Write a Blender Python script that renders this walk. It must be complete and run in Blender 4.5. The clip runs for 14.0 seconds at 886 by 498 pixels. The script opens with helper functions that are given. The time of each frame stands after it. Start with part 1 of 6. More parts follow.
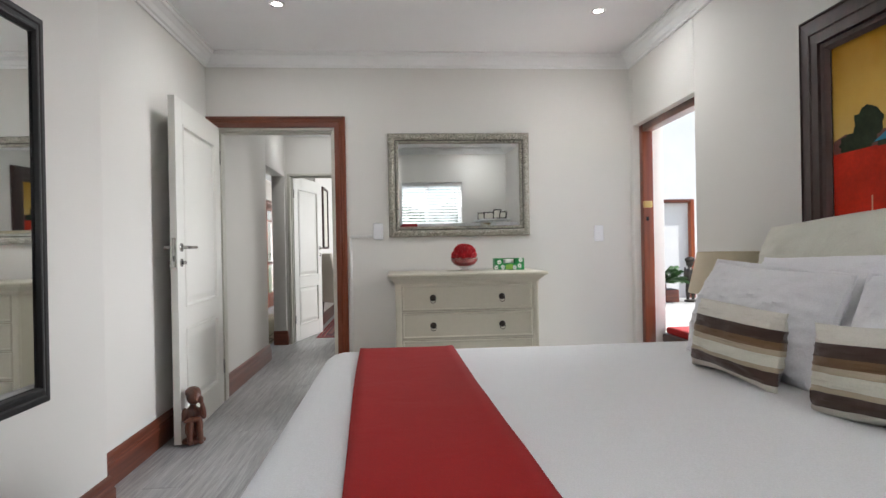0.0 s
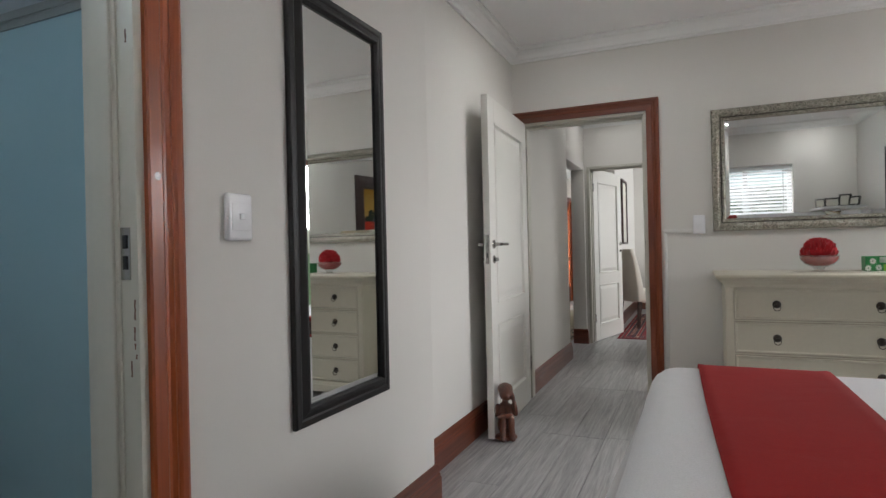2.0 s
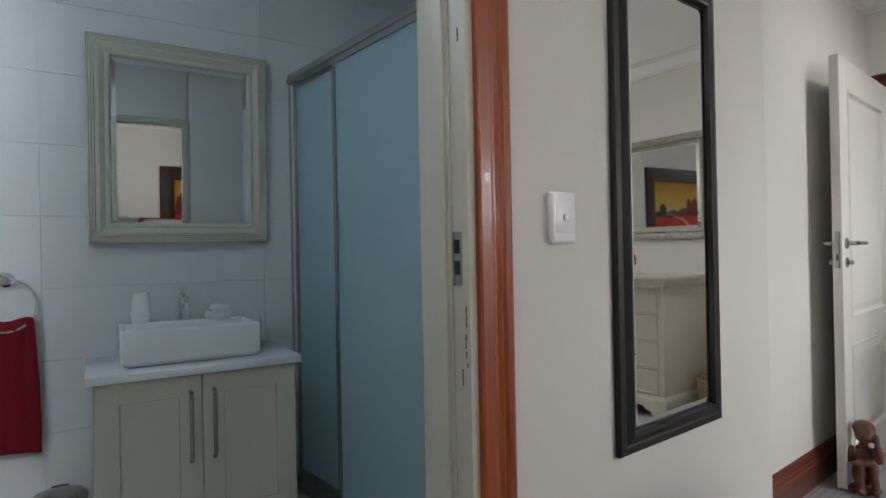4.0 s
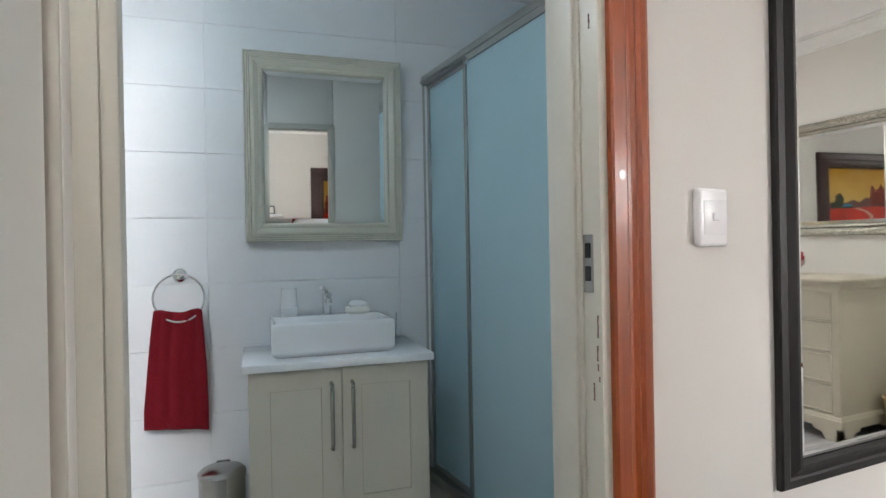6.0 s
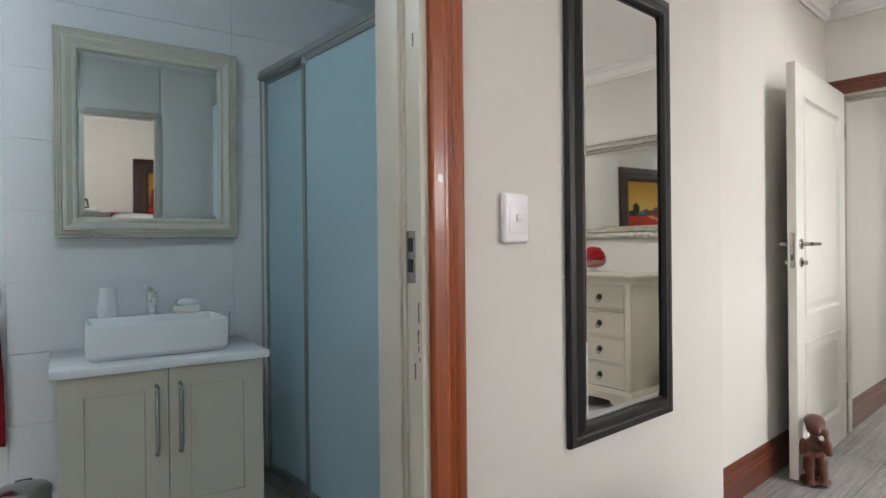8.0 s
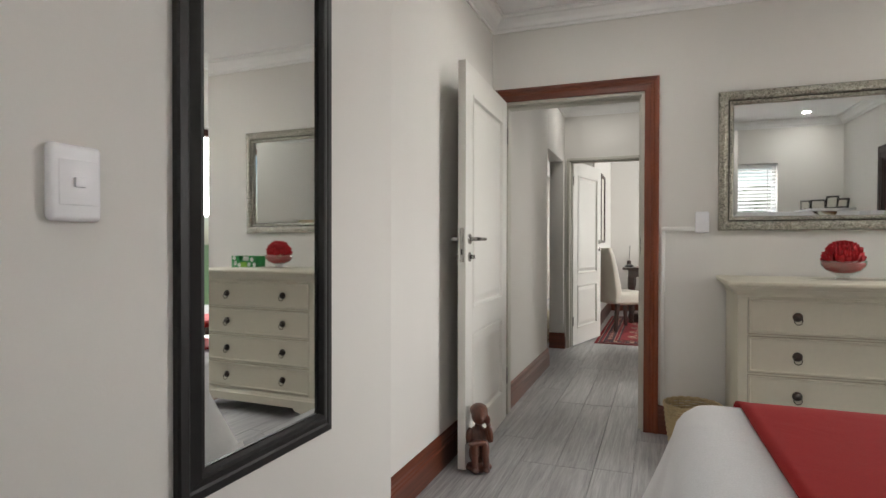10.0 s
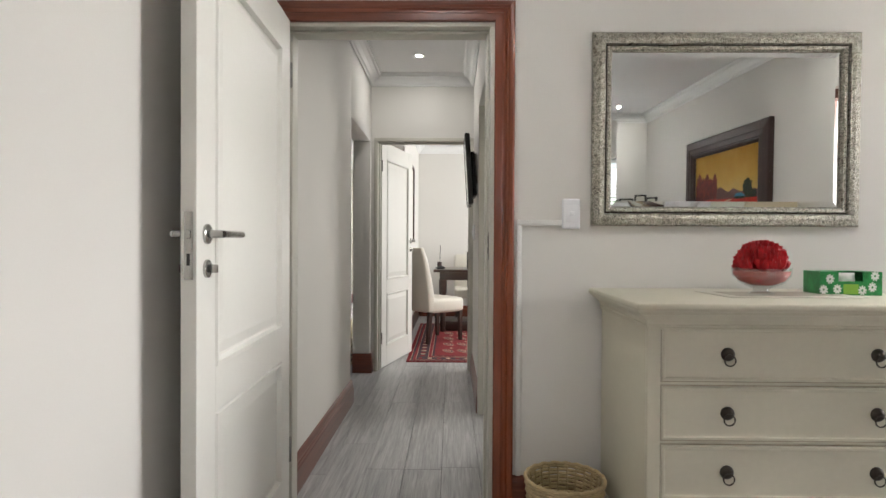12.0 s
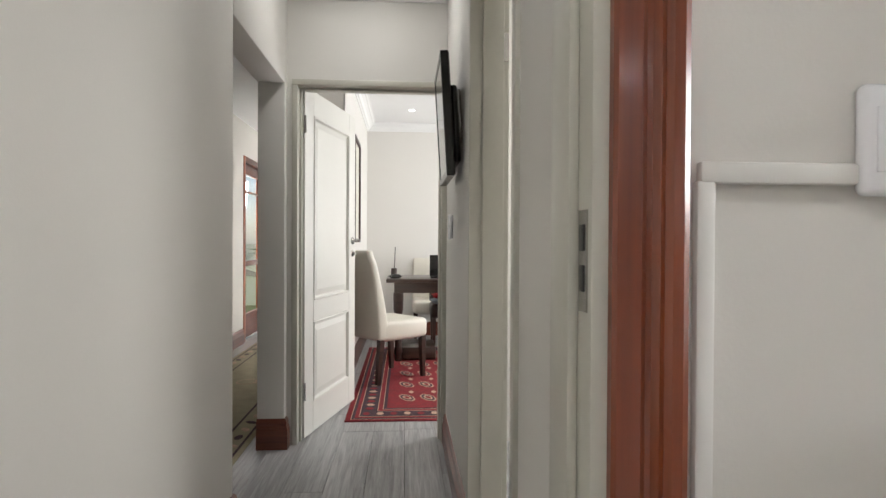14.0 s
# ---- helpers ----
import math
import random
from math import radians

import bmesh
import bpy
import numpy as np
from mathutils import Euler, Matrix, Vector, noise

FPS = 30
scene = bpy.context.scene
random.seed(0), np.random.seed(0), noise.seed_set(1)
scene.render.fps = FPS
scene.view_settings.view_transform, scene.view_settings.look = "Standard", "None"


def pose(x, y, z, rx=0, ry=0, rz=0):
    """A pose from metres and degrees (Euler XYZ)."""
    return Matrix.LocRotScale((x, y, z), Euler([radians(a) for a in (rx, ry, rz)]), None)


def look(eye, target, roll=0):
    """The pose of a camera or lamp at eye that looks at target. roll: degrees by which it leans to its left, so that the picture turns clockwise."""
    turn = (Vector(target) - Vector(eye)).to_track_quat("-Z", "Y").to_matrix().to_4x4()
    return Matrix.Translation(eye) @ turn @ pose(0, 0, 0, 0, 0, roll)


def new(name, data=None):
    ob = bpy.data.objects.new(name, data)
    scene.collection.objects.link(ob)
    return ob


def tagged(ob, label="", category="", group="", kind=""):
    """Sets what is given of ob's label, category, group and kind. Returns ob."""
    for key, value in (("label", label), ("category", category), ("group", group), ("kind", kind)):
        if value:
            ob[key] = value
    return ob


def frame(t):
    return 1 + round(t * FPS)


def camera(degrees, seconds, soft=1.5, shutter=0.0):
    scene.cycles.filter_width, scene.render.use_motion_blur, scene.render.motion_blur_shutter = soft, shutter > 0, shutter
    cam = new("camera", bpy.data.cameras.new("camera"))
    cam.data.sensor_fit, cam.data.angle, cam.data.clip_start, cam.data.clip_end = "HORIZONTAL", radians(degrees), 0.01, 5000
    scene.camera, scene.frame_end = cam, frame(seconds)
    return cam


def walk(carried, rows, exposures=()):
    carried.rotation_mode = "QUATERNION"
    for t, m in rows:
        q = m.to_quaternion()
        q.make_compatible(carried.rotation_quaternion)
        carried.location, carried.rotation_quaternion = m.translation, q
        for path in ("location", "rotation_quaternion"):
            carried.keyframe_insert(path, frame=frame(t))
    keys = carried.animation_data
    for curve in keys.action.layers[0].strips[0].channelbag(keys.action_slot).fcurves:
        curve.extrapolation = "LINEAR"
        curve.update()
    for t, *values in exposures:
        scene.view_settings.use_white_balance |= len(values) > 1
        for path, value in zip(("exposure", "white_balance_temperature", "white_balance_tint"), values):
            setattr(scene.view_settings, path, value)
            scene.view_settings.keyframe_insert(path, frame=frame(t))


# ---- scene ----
cam = camera(75.1, 14.0)
PATH = [
    (0, (-0.068, -0.716, 1.119), (0.088, 1.278, 1.116), -1.10),
    (0.5, (-0.076, -0.657, 1.104), (-0.116, 1.343, 1.103), -1.25),
    (1, (-0.084, -0.594, 1.116), (-0.401, 1.381, 1.112), -1.20),
    (1.5, (-0.159, -0.535, 1.119), (-0.752, 1.376, 1.118), -1.20),
    (2, (-0.240, -0.478, 1.130), (-1.042, 1.354, 1.131), -1.30),
    (2.5, (-0.311, -0.454, 1.145), (-1.386, 1.233, 1.147), -1.20),
    (3, (-0.365, -0.437, 1.148), (-1.586, 1.147, 1.153), -1.20),
    (3.5, (-0.415, -0.421, 1.147), (-1.833, 0.989, 1.153), -1.30),
    (4, (-0.454, -0.406, 1.153), (-1.997, 0.866, 1.160), -1.10),
    (4.2, (-0.470, -0.396, 1.155), (-2.051, 0.830, 1.161), -1.20),
    (4.6, (-0.490, -0.387, 1.161), (-2.153, 0.726, 1.165), -1.09),
    (5, (-0.499, -0.375, 1.165), (-2.232, 0.626, 1.167), -1.08),
    (5.4, (-0.498, -0.364, 1.169), (-2.278, 0.549, 1.169), -1.07),
    (5.9, (-0.486, -0.357, 1.172), (-2.287, 0.512, 1.169), -1.06),
    (6.3, (-0.470, -0.361, 1.173), (-2.249, 0.553, 1.169), -0.95),
    (6.5, (-0.466, -0.352, 1.166), (-2.230, 0.590, 1.167), -0.85),
    (7, (-0.443, -0.373, 1.170), (-2.139, 0.686, 1.167), -0.85),
    (7.2, (-0.437, -0.374, 1.168), (-2.091, 0.751, 1.165), -0.80),
    (7.6, (-0.413, -0.385, 1.163), (-1.998, 0.836, 1.160), -0.70),
    (8, (-0.381, -0.388, 1.157), (-1.883, 0.934, 1.150), -0.60),
    (8.4, (-0.353, -0.372, 1.152), (-1.753, 1.058, 1.139), -0.50),
    (8.9, (-0.342, -0.303, 1.144), (-1.576, 1.272, 1.125), -0.40),
    (9.3, (-0.365, -0.194, 1.138), (-1.428, 1.500, 1.118), -0.20),
    (9.5, (-0.367, -0.149, 1.135), (-1.358, 1.588, 1.114), -0.20),
    (10, (-0.449, 0.029, 1.130), (-1.150, 1.902, 1.111), 0.10),
    (10.5, (-0.541, 0.256, 1.138), (-0.873, 2.229, 1.121), 0.20),
    (11, (-0.604, 0.606, 1.138), (-0.770, 2.600, 1.122), 0.30),
    (11.5, (-0.656, 0.946, 1.129), (-0.763, 2.943, 1.111), 0.30),
    (12, (-0.707, 1.304, 1.133), (-0.735, 3.303, 1.112), 0.30),
    (12.5, (-0.717, 1.719, 1.138), (-0.699, 3.719, 1.115), 0.30),
    (13, (-0.721, 2.163, 1.130), (-0.674, 4.163, 1.105), 0.30),
    (13.5, (-0.732, 2.603, 1.134), (-0.622, 4.599, 1.107), 0.30),
    (14, (-0.753, 3.080, 1.139), (-0.620, 5.075, 1.119), 0.30),
]
EXPOSURES = [
    (0.0, -0.08, 6050, 10), (1.0, 0.15, 6100, 10), (2.0, -0.55, 6150, 10), (3.0, -0.55, 6200, 10), (4.0, -0.42, 6200, 10), (5.4, 0.15, 6350, 10), (6.3, 0.42, 6400, 12),
    (7.2, 0.42, 6400, 12), (9.3, -0.32, 6450, 10), (10.5, -0.28, 6450, 10), (11.5, -0.08, 6400, 10), (12.5, 0.0, 6350, 10), (14.0, 0.0, 6300, 10),
]
walk(cam, [(t, look(eye, target, roll)) for t, eye, target, roll in PATH], EXPOSURES)

# ---- world, sun, daylight through the openings, added room fill ----
world = bpy.data.worlds.new("sky")
scene.world = world
world.use_nodes = True
wn = world.node_tree
sky = wn.nodes.new("ShaderNodeTexSky")
sky.sky_type = "NISHITA"
sky.sun_disc = False
sky.sun_elevation, sky.sun_rotation = radians(62), radians(131)
wn.nodes["Background"].inputs["Strength"].default_value = 0.15
wn.links.new(sky.outputs[0], wn.nodes["Background"].inputs[0])


def lamp(name, kind, at, to, power, colour=(1, 1, 1), size=(1, 1)):
    data = bpy.data.lights.new(name, kind)
    data.energy, data.color = power, colour
    if kind == "AREA":
        data.shape, data.size, data.size_y = "RECTANGLE", size[0], size[1]
    ob = new(name, data)
    ob.matrix_world = look(at, to)
    return ob


sun = lamp("sun", "SUN", (8.1, -0.7, 16), (1.5, 5.0, 0), 5.0, (1.0, 0.95, 0.87))
sun.data.angle = radians(0.5)
lamp("daylight_bedroom_window", "AREA", (0.4, -1.80, 2.62), (0.4, 0.3, 1.0), 560, (1.0, 0.985, 0.97), (1.5, 0.5))
lamp("daylight_patio_door", "AREA", (5.0, 4.3, 2.2), (-1.3, 2.2, 1.1), 700, (1.0, 0.97, 0.945), (4.0, 1.4))
lamp("bathroom_lamp", "AREA", (-2.15, -0.6, 2.46), (-2.75, 0.15, 0.7), 6.5, (0.72, 0.90, 1.0), (0.12, 0.12))
# Lights the frosted glass from behind, through an assumed window out of view.
lamp("daylight_shower_window", "AREA", (-2.3, 1.78, 1.75), (-2.3, 0.9, 1.3), 1.2, (0.60, 0.84, 1.0), (0.8, 0.6))
# Added fill lamp out of view; the study has no window built.
lamp("study_fill_lamp", "AREA", (2.2, 8.6, 1.5), (-1.0, 8.4, 1.0), 110, (1.0, 0.99, 0.96), (1.6, 1.5))
lamp("daylight_garden_doors", "AREA", (-3.2, 10.66, 1.2), (-1.5, 10.4, 1.0), 100, (1.0, 0.99, 0.96), (1.7, 1.6))
# Added lamp standing in for daylight out of the windowless, unseen side room.
lamp("side_room_fill_lamp", "AREA", (1.6, 5.6, 1.6), (-1.4, 4.2, 1.3), 48, (1.0, 0.97, 0.92), (1.2, 1.3))
for x, y in ((-0.76, 2.79), (1.22, 2.83), (1.16, -0.5), (-0.76, -0.5)):
    lamp("downlight_beam", "AREA", (x, y, 2.585), (x + 0.02, y, 0), 7.0, (1.0, 0.97, 0.92), (0.06, 0.06))
lamp("downlight_beam", "AREA", (-0.965, 5.82, 2.585), (-0.945, 5.82, 0), 4.5, (1.0, 0.97, 0.92), (0.06, 0.06))


# ---- materials ----
def nodes_of(name):
    m = bpy.data.materials.new(name)
    m.use_nodes = True
    return m, m.node_tree.nodes, m.node_tree.links, m.node_tree.nodes["Principled BSDF"]


def mat(name, col, rough=0.5, metal=0.0, var=0.06, scale=3.0, bump=0.03, bscale=90.0, stretch=(1, 1, 1), coat=0.0, rnd=0.0, spec=0.5, depth=0.002):
    """A painted, cast or woven surface: colour that drifts at two scales and a fine relief."""
    m, n, l, p = nodes_of(name)
    p.inputs["Roughness"].default_value, p.inputs["Metallic"].default_value = rough, metal
    p.inputs["Coat Weight"].default_value, p.inputs["Coat Roughness"].default_value = coat, 0.12
    p.inputs["Specular IOR Level"].default_value = spec
    tc, mp = n.new("ShaderNodeTexCoord"), n.new("ShaderNodeMapping")
    mp.inputs["Scale"].default_value = stretch
    l.new(tc.outputs["Object"], mp.inputs[0])
    big, fine = n.new("ShaderNodeTexNoise"), n.new("ShaderNodeTexNoise")
    big.inputs["Scale"].default_value, fine.inputs["Scale"].default_value = scale, bscale
    big.inputs["Detail"].default_value, fine.inputs["Detail"].default_value = 5, 4
    l.new(mp.outputs[0], big.inputs[0]), l.new(mp.outputs[0], fine.inputs[0])
    add = n.new("ShaderNodeMath")
    add.operation = "MULTIPLY_ADD"
    add.inputs[1].default_value = 0.35
    l.new(fine.outputs[0], add.inputs[0]), l.new(big.outputs[0], add.inputs[2])
    src = add.outputs[0]
    if rnd:
        oi, ad = n.new("ShaderNodeObjectInfo"), n.new("ShaderNodeMath")
        ad.operation = "MULTIPLY_ADD"
        ad.inputs[1].default_value = rnd
        l.new(oi.outputs["Random"], ad.inputs[0]), l.new(src, ad.inputs[2])
        src = ad.outputs[0]
    ramp = n.new("ShaderNodeValToRGB")
    ramp.color_ramp.elements[0].position, ramp.color_ramp.elements[1].position = 0.35, 0.95 + rnd
    ramp.color_ramp.elements[0].color = (*[c * (1 - var) for c in col], 1)
    ramp.color_ramp.elements[1].color = (*[min(1, c * (1 + var)) for c in col], 1)
    l.new(src, ramp.inputs[0]), l.new(ramp.outputs[0], p.inputs["Base Color"])
    ro = n.new("ShaderNodeMapRange")
    ro.inputs["To Min"].default_value, ro.inputs["To Max"].default_value = max(0.02, rough * 0.85), min(1, rough * 1.15)
    l.new(big.outputs[0], ro.inputs[0]), l.new(ro.outputs[0], p.inputs["Roughness"])
    if bump:
        b = n.new("ShaderNodeBump")
        b.inputs["Strength"].default_value, b.inputs["Distance"].default_value = bump, depth
        l.new(fine.outputs[0], b.inputs["Height"]), l.new(b.outputs[0], p.inputs["Normal"])
    return m


def wood(name, dark, light, axis=2, across=26.0, along=1.2, rough=0.4, coat=0.0, bump=0.1, rnd=0.0, knots=False):
    """Timber with grain that runs along one axis of the object."""
    m, n, l, p = nodes_of(name)
    p.inputs["Coat Weight"].default_value, p.inputs["Coat Roughness"].default_value = coat, 0.14
    tc, mp = n.new("ShaderNodeTexCoord"), n.new("ShaderNodeMapping")
    s = [across] * 3
    s[axis] = along
    mp.inputs["Scale"].default_value = s
    src = tc.outputs["Object"]
    if rnd:
        oi, va = n.new("ShaderNodeObjectInfo"), n.new("ShaderNodeVectorMath")
        va.operation = "MULTIPLY_ADD"
        va.inputs[1].default_value = (17, 31, 23)
        l.new(oi.outputs["Random"], va.inputs[0]), l.new(src, va.inputs[2])
        src = va.outputs[0]
    l.new(src, mp.inputs[0])
    g, f = n.new("ShaderNodeTexNoise"), n.new("ShaderNodeTexNoise")
    g.inputs["Scale"].default_value, g.inputs["Detail"].default_value, g.inputs["Distortion"].default_value = 1.0, 6, 0.9
    f.inputs["Scale"].default_value, f.inputs["Detail"].default_value = 5.0, 3
    l.new(mp.outputs[0], g.inputs[0]), l.new(mp.outputs[0], f.inputs[0])
    mx = n.new("ShaderNodeMath")
    mx.operation = "MULTIPLY_ADD"
    mx.inputs[1].default_value = 0.4
    l.new(f.outputs[0], mx.inputs[0]), l.new(g.outputs[0], mx.inputs[2])
    val = mx.outputs[0]
    if rnd:
        ad = n.new("ShaderNodeMath")
        ad.operation = "MULTIPLY_ADD"
        ad.inputs[1].default_value = rnd
        l.new(oi.outputs["Random"], ad.inputs[0]), l.new(val, ad.inputs[2])
        val = ad.outputs[0]
    ramp = n.new("ShaderNodeValToRGB")
    ramp.color_ramp.elements[0].position, ramp.color_ramp.elements[1].position = 0.45, 0.9 + rnd
    ramp.color_ramp.elements[0].color, ramp.color_ramp.elements[1].color = (*dark, 1), (*light, 1)
    l.new(val, ramp.inputs[0]), l.new(ramp.outputs[0], p.inputs["Base Color"])
    p.inputs["Roughness"].default_value = rough
    b = n.new("ShaderNodeBump")
    b.inputs["Strength"].default_value, b.inputs["Distance"].default_value = bump, 0.002
    l.new(mx.outputs[0], b.inputs["Height"]), l.new(b.outputs[0], p.inputs["Normal"])
    return m


def cloth(name, col, rough=0.85, weave=260.0, var=0.05, fold=0.25, fscale=5.0, sheen=0.2):
    """Woven cloth: a fine weave, soft creases and a little sheen."""
    m, n, l, p = nodes_of(name)
    p.inputs["Roughness"].default_value, p.inputs["Sheen Weight"].default_value = rough, sheen * 0.3
    p.inputs["Specular IOR Level"].default_value = 0.25
    tc = n.new("ShaderNodeTexCoord")
    big, wv = n.new("ShaderNodeTexNoise"), n.new("ShaderNodeTexNoise")
    big.inputs["Scale"].default_value, big.inputs["Detail"].default_value = fscale, 4
    wv.inputs["Scale"].default_value, wv.inputs["Detail"].default_value = weave, 2
    for t in (big, wv):
        l.new(tc.outputs["Object"], t.inputs[0])
    ramp = n.new("ShaderNodeValToRGB")
    ramp.color_ramp.elements[0].position, ramp.color_ramp.elements[1].position = 0.3, 0.7
    ramp.color_ramp.elements[0].color = (*[c * (1 - var) for c in col], 1)
    ramp.color_ramp.elements[1].color = (*[min(1, c * (1 + var)) for c in col], 1)
    l.new(wv.outputs[0], ramp.inputs[0]), l.new(ramp.outputs[0], p.inputs["Base Color"])
    b1, b2 = n.new("ShaderNodeBump"), n.new("ShaderNodeBump")
    big.inputs["Distortion"].default_value = 0.8
    b1.inputs["Strength"].default_value, b1.inputs["Distance"].default_value = fold, 0.03
    b2.inputs["Strength"].default_value, b2.inputs["Distance"].default_value = 0.25, 0.001
    l.new(big.outputs[0], b1.inputs["Height"]), l.new(wv.outputs[0], b2.inputs["Height"])
    l.new(b1.outputs[0], b2.inputs["Normal"]), l.new(b2.outputs[0], p.inputs["Normal"])
    return m


def glow(name, col, strength):
    m, n, l, p = nodes_of(name)
    p.inputs["Base Color"].default_value = (*col, 1)
    p.inputs["Emission Color"].default_value, p.inputs["Emission Strength"].default_value = (*col, 1), strength
    return m


def glass(name, col=(1, 1, 1), rough=0.0):
    m, n, l, p = nodes_of(name)
    p.inputs["Base Color"].default_value = (*col, 1)
    p.inputs["Transmission Weight"].default_value, p.inputs["Roughness"].default_value = 1.0, rough
    p.inputs["IOR"].default_value = 1.45
    return m


def frosted(name, col):
    m, n, l, p = nodes_of(name)
    p.inputs["Base Color"].default_value, p.inputs["Roughness"].default_value = (*col, 1), 0.35
    tr, mx = n.new("ShaderNodeBsdfTranslucent"), n.new("ShaderNodeMixShader")
    tr.inputs[0].default_value = (*[min(1, c * 1.35) for c in col], 1)
    mx.inputs[0].default_value = 0.55
    nz, b = n.new("ShaderNodeTexNoise"), n.new("ShaderNodeBump")
    nz.inputs["Scale"].default_value, b.inputs["Strength"].default_value, b.inputs["Distance"].default_value = 240, 0.15, 0.001
    l.new(nz.outputs[0], b.inputs["Height"]), l.new(b.outputs[0], p.inputs["Normal"])
    l.new(p.outputs[0], mx.inputs[1]), l.new(tr.outputs[0], mx.inputs[2])
    l.new(mx.outputs[0], n["Material Output"].inputs[0])
    return m


WALL = mat("greige wall paint", (0.70, 0.68, 0.642), 0.75, var=0.025, scale=1.2, bump=0.12, bscale=160)
CEIL = mat("white ceiling paint", (0.83, 0.83, 0.83), 0.85, var=0.02, bump=0.06, bscale=140)
CORN = mat("white plaster cornice", (0.84, 0.84, 0.83), 0.7, var=0.02, bump=0.03)
SWITCHW = mat("glossy white switch plastic", (0.83, 0.83, 0.85), 0.25, var=0.01, bump=0.0)
MAHOG = wood("varnished mahogany", (0.17, 0.030, 0.006), (0.35, 0.076, 0.014), 2, 22, 0.7, 0.42, 0.12, 0.04)
MAHOG_D = wood("varnished dark mahogany", (0.11, 0.022, 0.007), (0.23, 0.050, 0.014), 2, 24, 0.8, 0.36, 0.3, 0.06)
MAHOG_X = wood("varnished mahogany crosswise", (0.075, 0.016, 0.008), (0.17, 0.042, 0.018), 0, 30, 1.0, 0.35, 0.5, 0.08)
MAHOG_Y = wood("varnished mahogany lengthwise", (0.075, 0.016, 0.008), (0.17, 0.042, 0.018), 1, 30, 1.0, 0.35, 0.5, 0.08)
DOORP = mat("cream door enamel", (0.74, 0.73, 0.68), 0.4, var=0.04, scale=2, bump=0.1, bscale=70)
JAMBP = mat("cream frame enamel", (0.53, 0.515, 0.45), 0.38, var=0.05, scale=4, bump=0.08, bscale=60)
WHITEP = mat("white plastic", (0.82, 0.82, 0.82), 0.28, var=0.01, bump=0.0)
TRUNK = mat("white trunking plastic", (0.72, 0.71, 0.68), 0.45, var=0.02, bump=0.0)
PLANK = wood("grey timber-look plank", (0.20, 0.197, 0.198), (0.47, 0.465, 0.465), 1, 56, 2.4, 0.42, 0.15, 0.35, rnd=0.10)
GROUT = mat("dark grey joint", (0.12, 0.12, 0.115), 0.9)
DRESS = mat("antique cream dresser paint", (0.565, 0.535, 0.425), 0.42, var=0.06, scale=3, bump=0.08, bscale=50)
# Darker tone for painted shade lines; the mat's print uses it too.
DRESSLINE = mat("shade line and faded print brown", (0.36, 0.33, 0.25), 0.5, var=0.15, scale=30)
BRONZE = mat("dark bronze", (0.05, 0.042, 0.035), 0.35, 0.9, var=0.3, scale=40)
STEEL = mat("brushed steel", (0.42, 0.41, 0.39), 0.24, 1.0, var=0.08, scale=20)
CHROME = mat("chrome", (0.8, 0.8, 0.8), 0.08, 1.0, var=0.01, bump=0.0)
MIRROR = mat("mirror silver", (0.86, 0.88, 0.87), 0.015, 1.0, var=0.0, bump=0.0)
BLACKF = mat("black stained frame", (0.012, 0.011, 0.011), 0.5, spec=0.35, var=0.3, scale=6, bump=0.2, bscale=50, stretch=(6, 6, 0.5))
WOODF = wood("dark brown picture frame", (0.02, 0.008, 0.006), (0.05, 0.021, 0.016), 2, 20, 1.5, 0.5, 0.0, 0.1)
BEDW = cloth("white bedspread cotton", (0.78, 0.775, 0.78), fold=0.18, fscale=4)
PILW = cloth("white pillow cotton", (0.76, 0.75, 0.765), fold=0.4, fscale=6)
PILC = cloth("ivory pillow linen", (0.64, 0.63, 0.54), fold=0.45, fscale=5)
VAL = cloth("ivory valance cloth", (0.62, 0.59, 0.52), fold=0.4, fscale=7)
RED = cloth("red wool runner", (0.29, 0.010, 0.010), fold=0.12, fscale=6, weave=340, sheen=0.0)
STR_D = cloth("dark brown satin stripe", (0.050, 0.026, 0.019), 0.5)
STR_M = cloth("brown satin stripe", (0.15, 0.082, 0.035), 0.45)
STR_L = cloth("pale gold satin stripe", (0.40, 0.33, 0.23), 0.5)
SHADE = cloth("beige lamp shade linen", (0.58, 0.50, 0.36), fold=0.05)
CARVE = wood("carved dark wood", (0.045, 0.013, 0.007), (0.16, 0.05, 0.025), 2, 22, 3, 0.32, 0.4, 0.2)
CANE = mat("woven cane", (0.44, 0.34, 0.18), 0.55, var=0.25, scale=30, bump=0.3, bscale=120)
PETAL = mat("red silk petals", (0.40, 0.004, 0.010), 0.6, var=0.3, scale=30, bump=0.2, bscale=60)
def thin_glass(name):
    """A blown thin wall: clear straight through, with a glossy sheen."""
    m, n, l, p = nodes_of(name)
    tr, gl, mx = n.new("ShaderNodeBsdfTransparent"), n.new("ShaderNodeBsdfGlossy"), n.new("ShaderNodeMixShader")
    tr.inputs[0].default_value = (0.93, 0.94, 0.94, 1)
    gl.inputs["Roughness"].default_value = 0.03
    mx.inputs[0].default_value = 0.15
    l.new(tr.outputs[0], mx.inputs[1]), l.new(gl.outputs[0], mx.inputs[2])
    l.new(mx.outputs[0], n["Material Output"].inputs["Surface"])
    return m


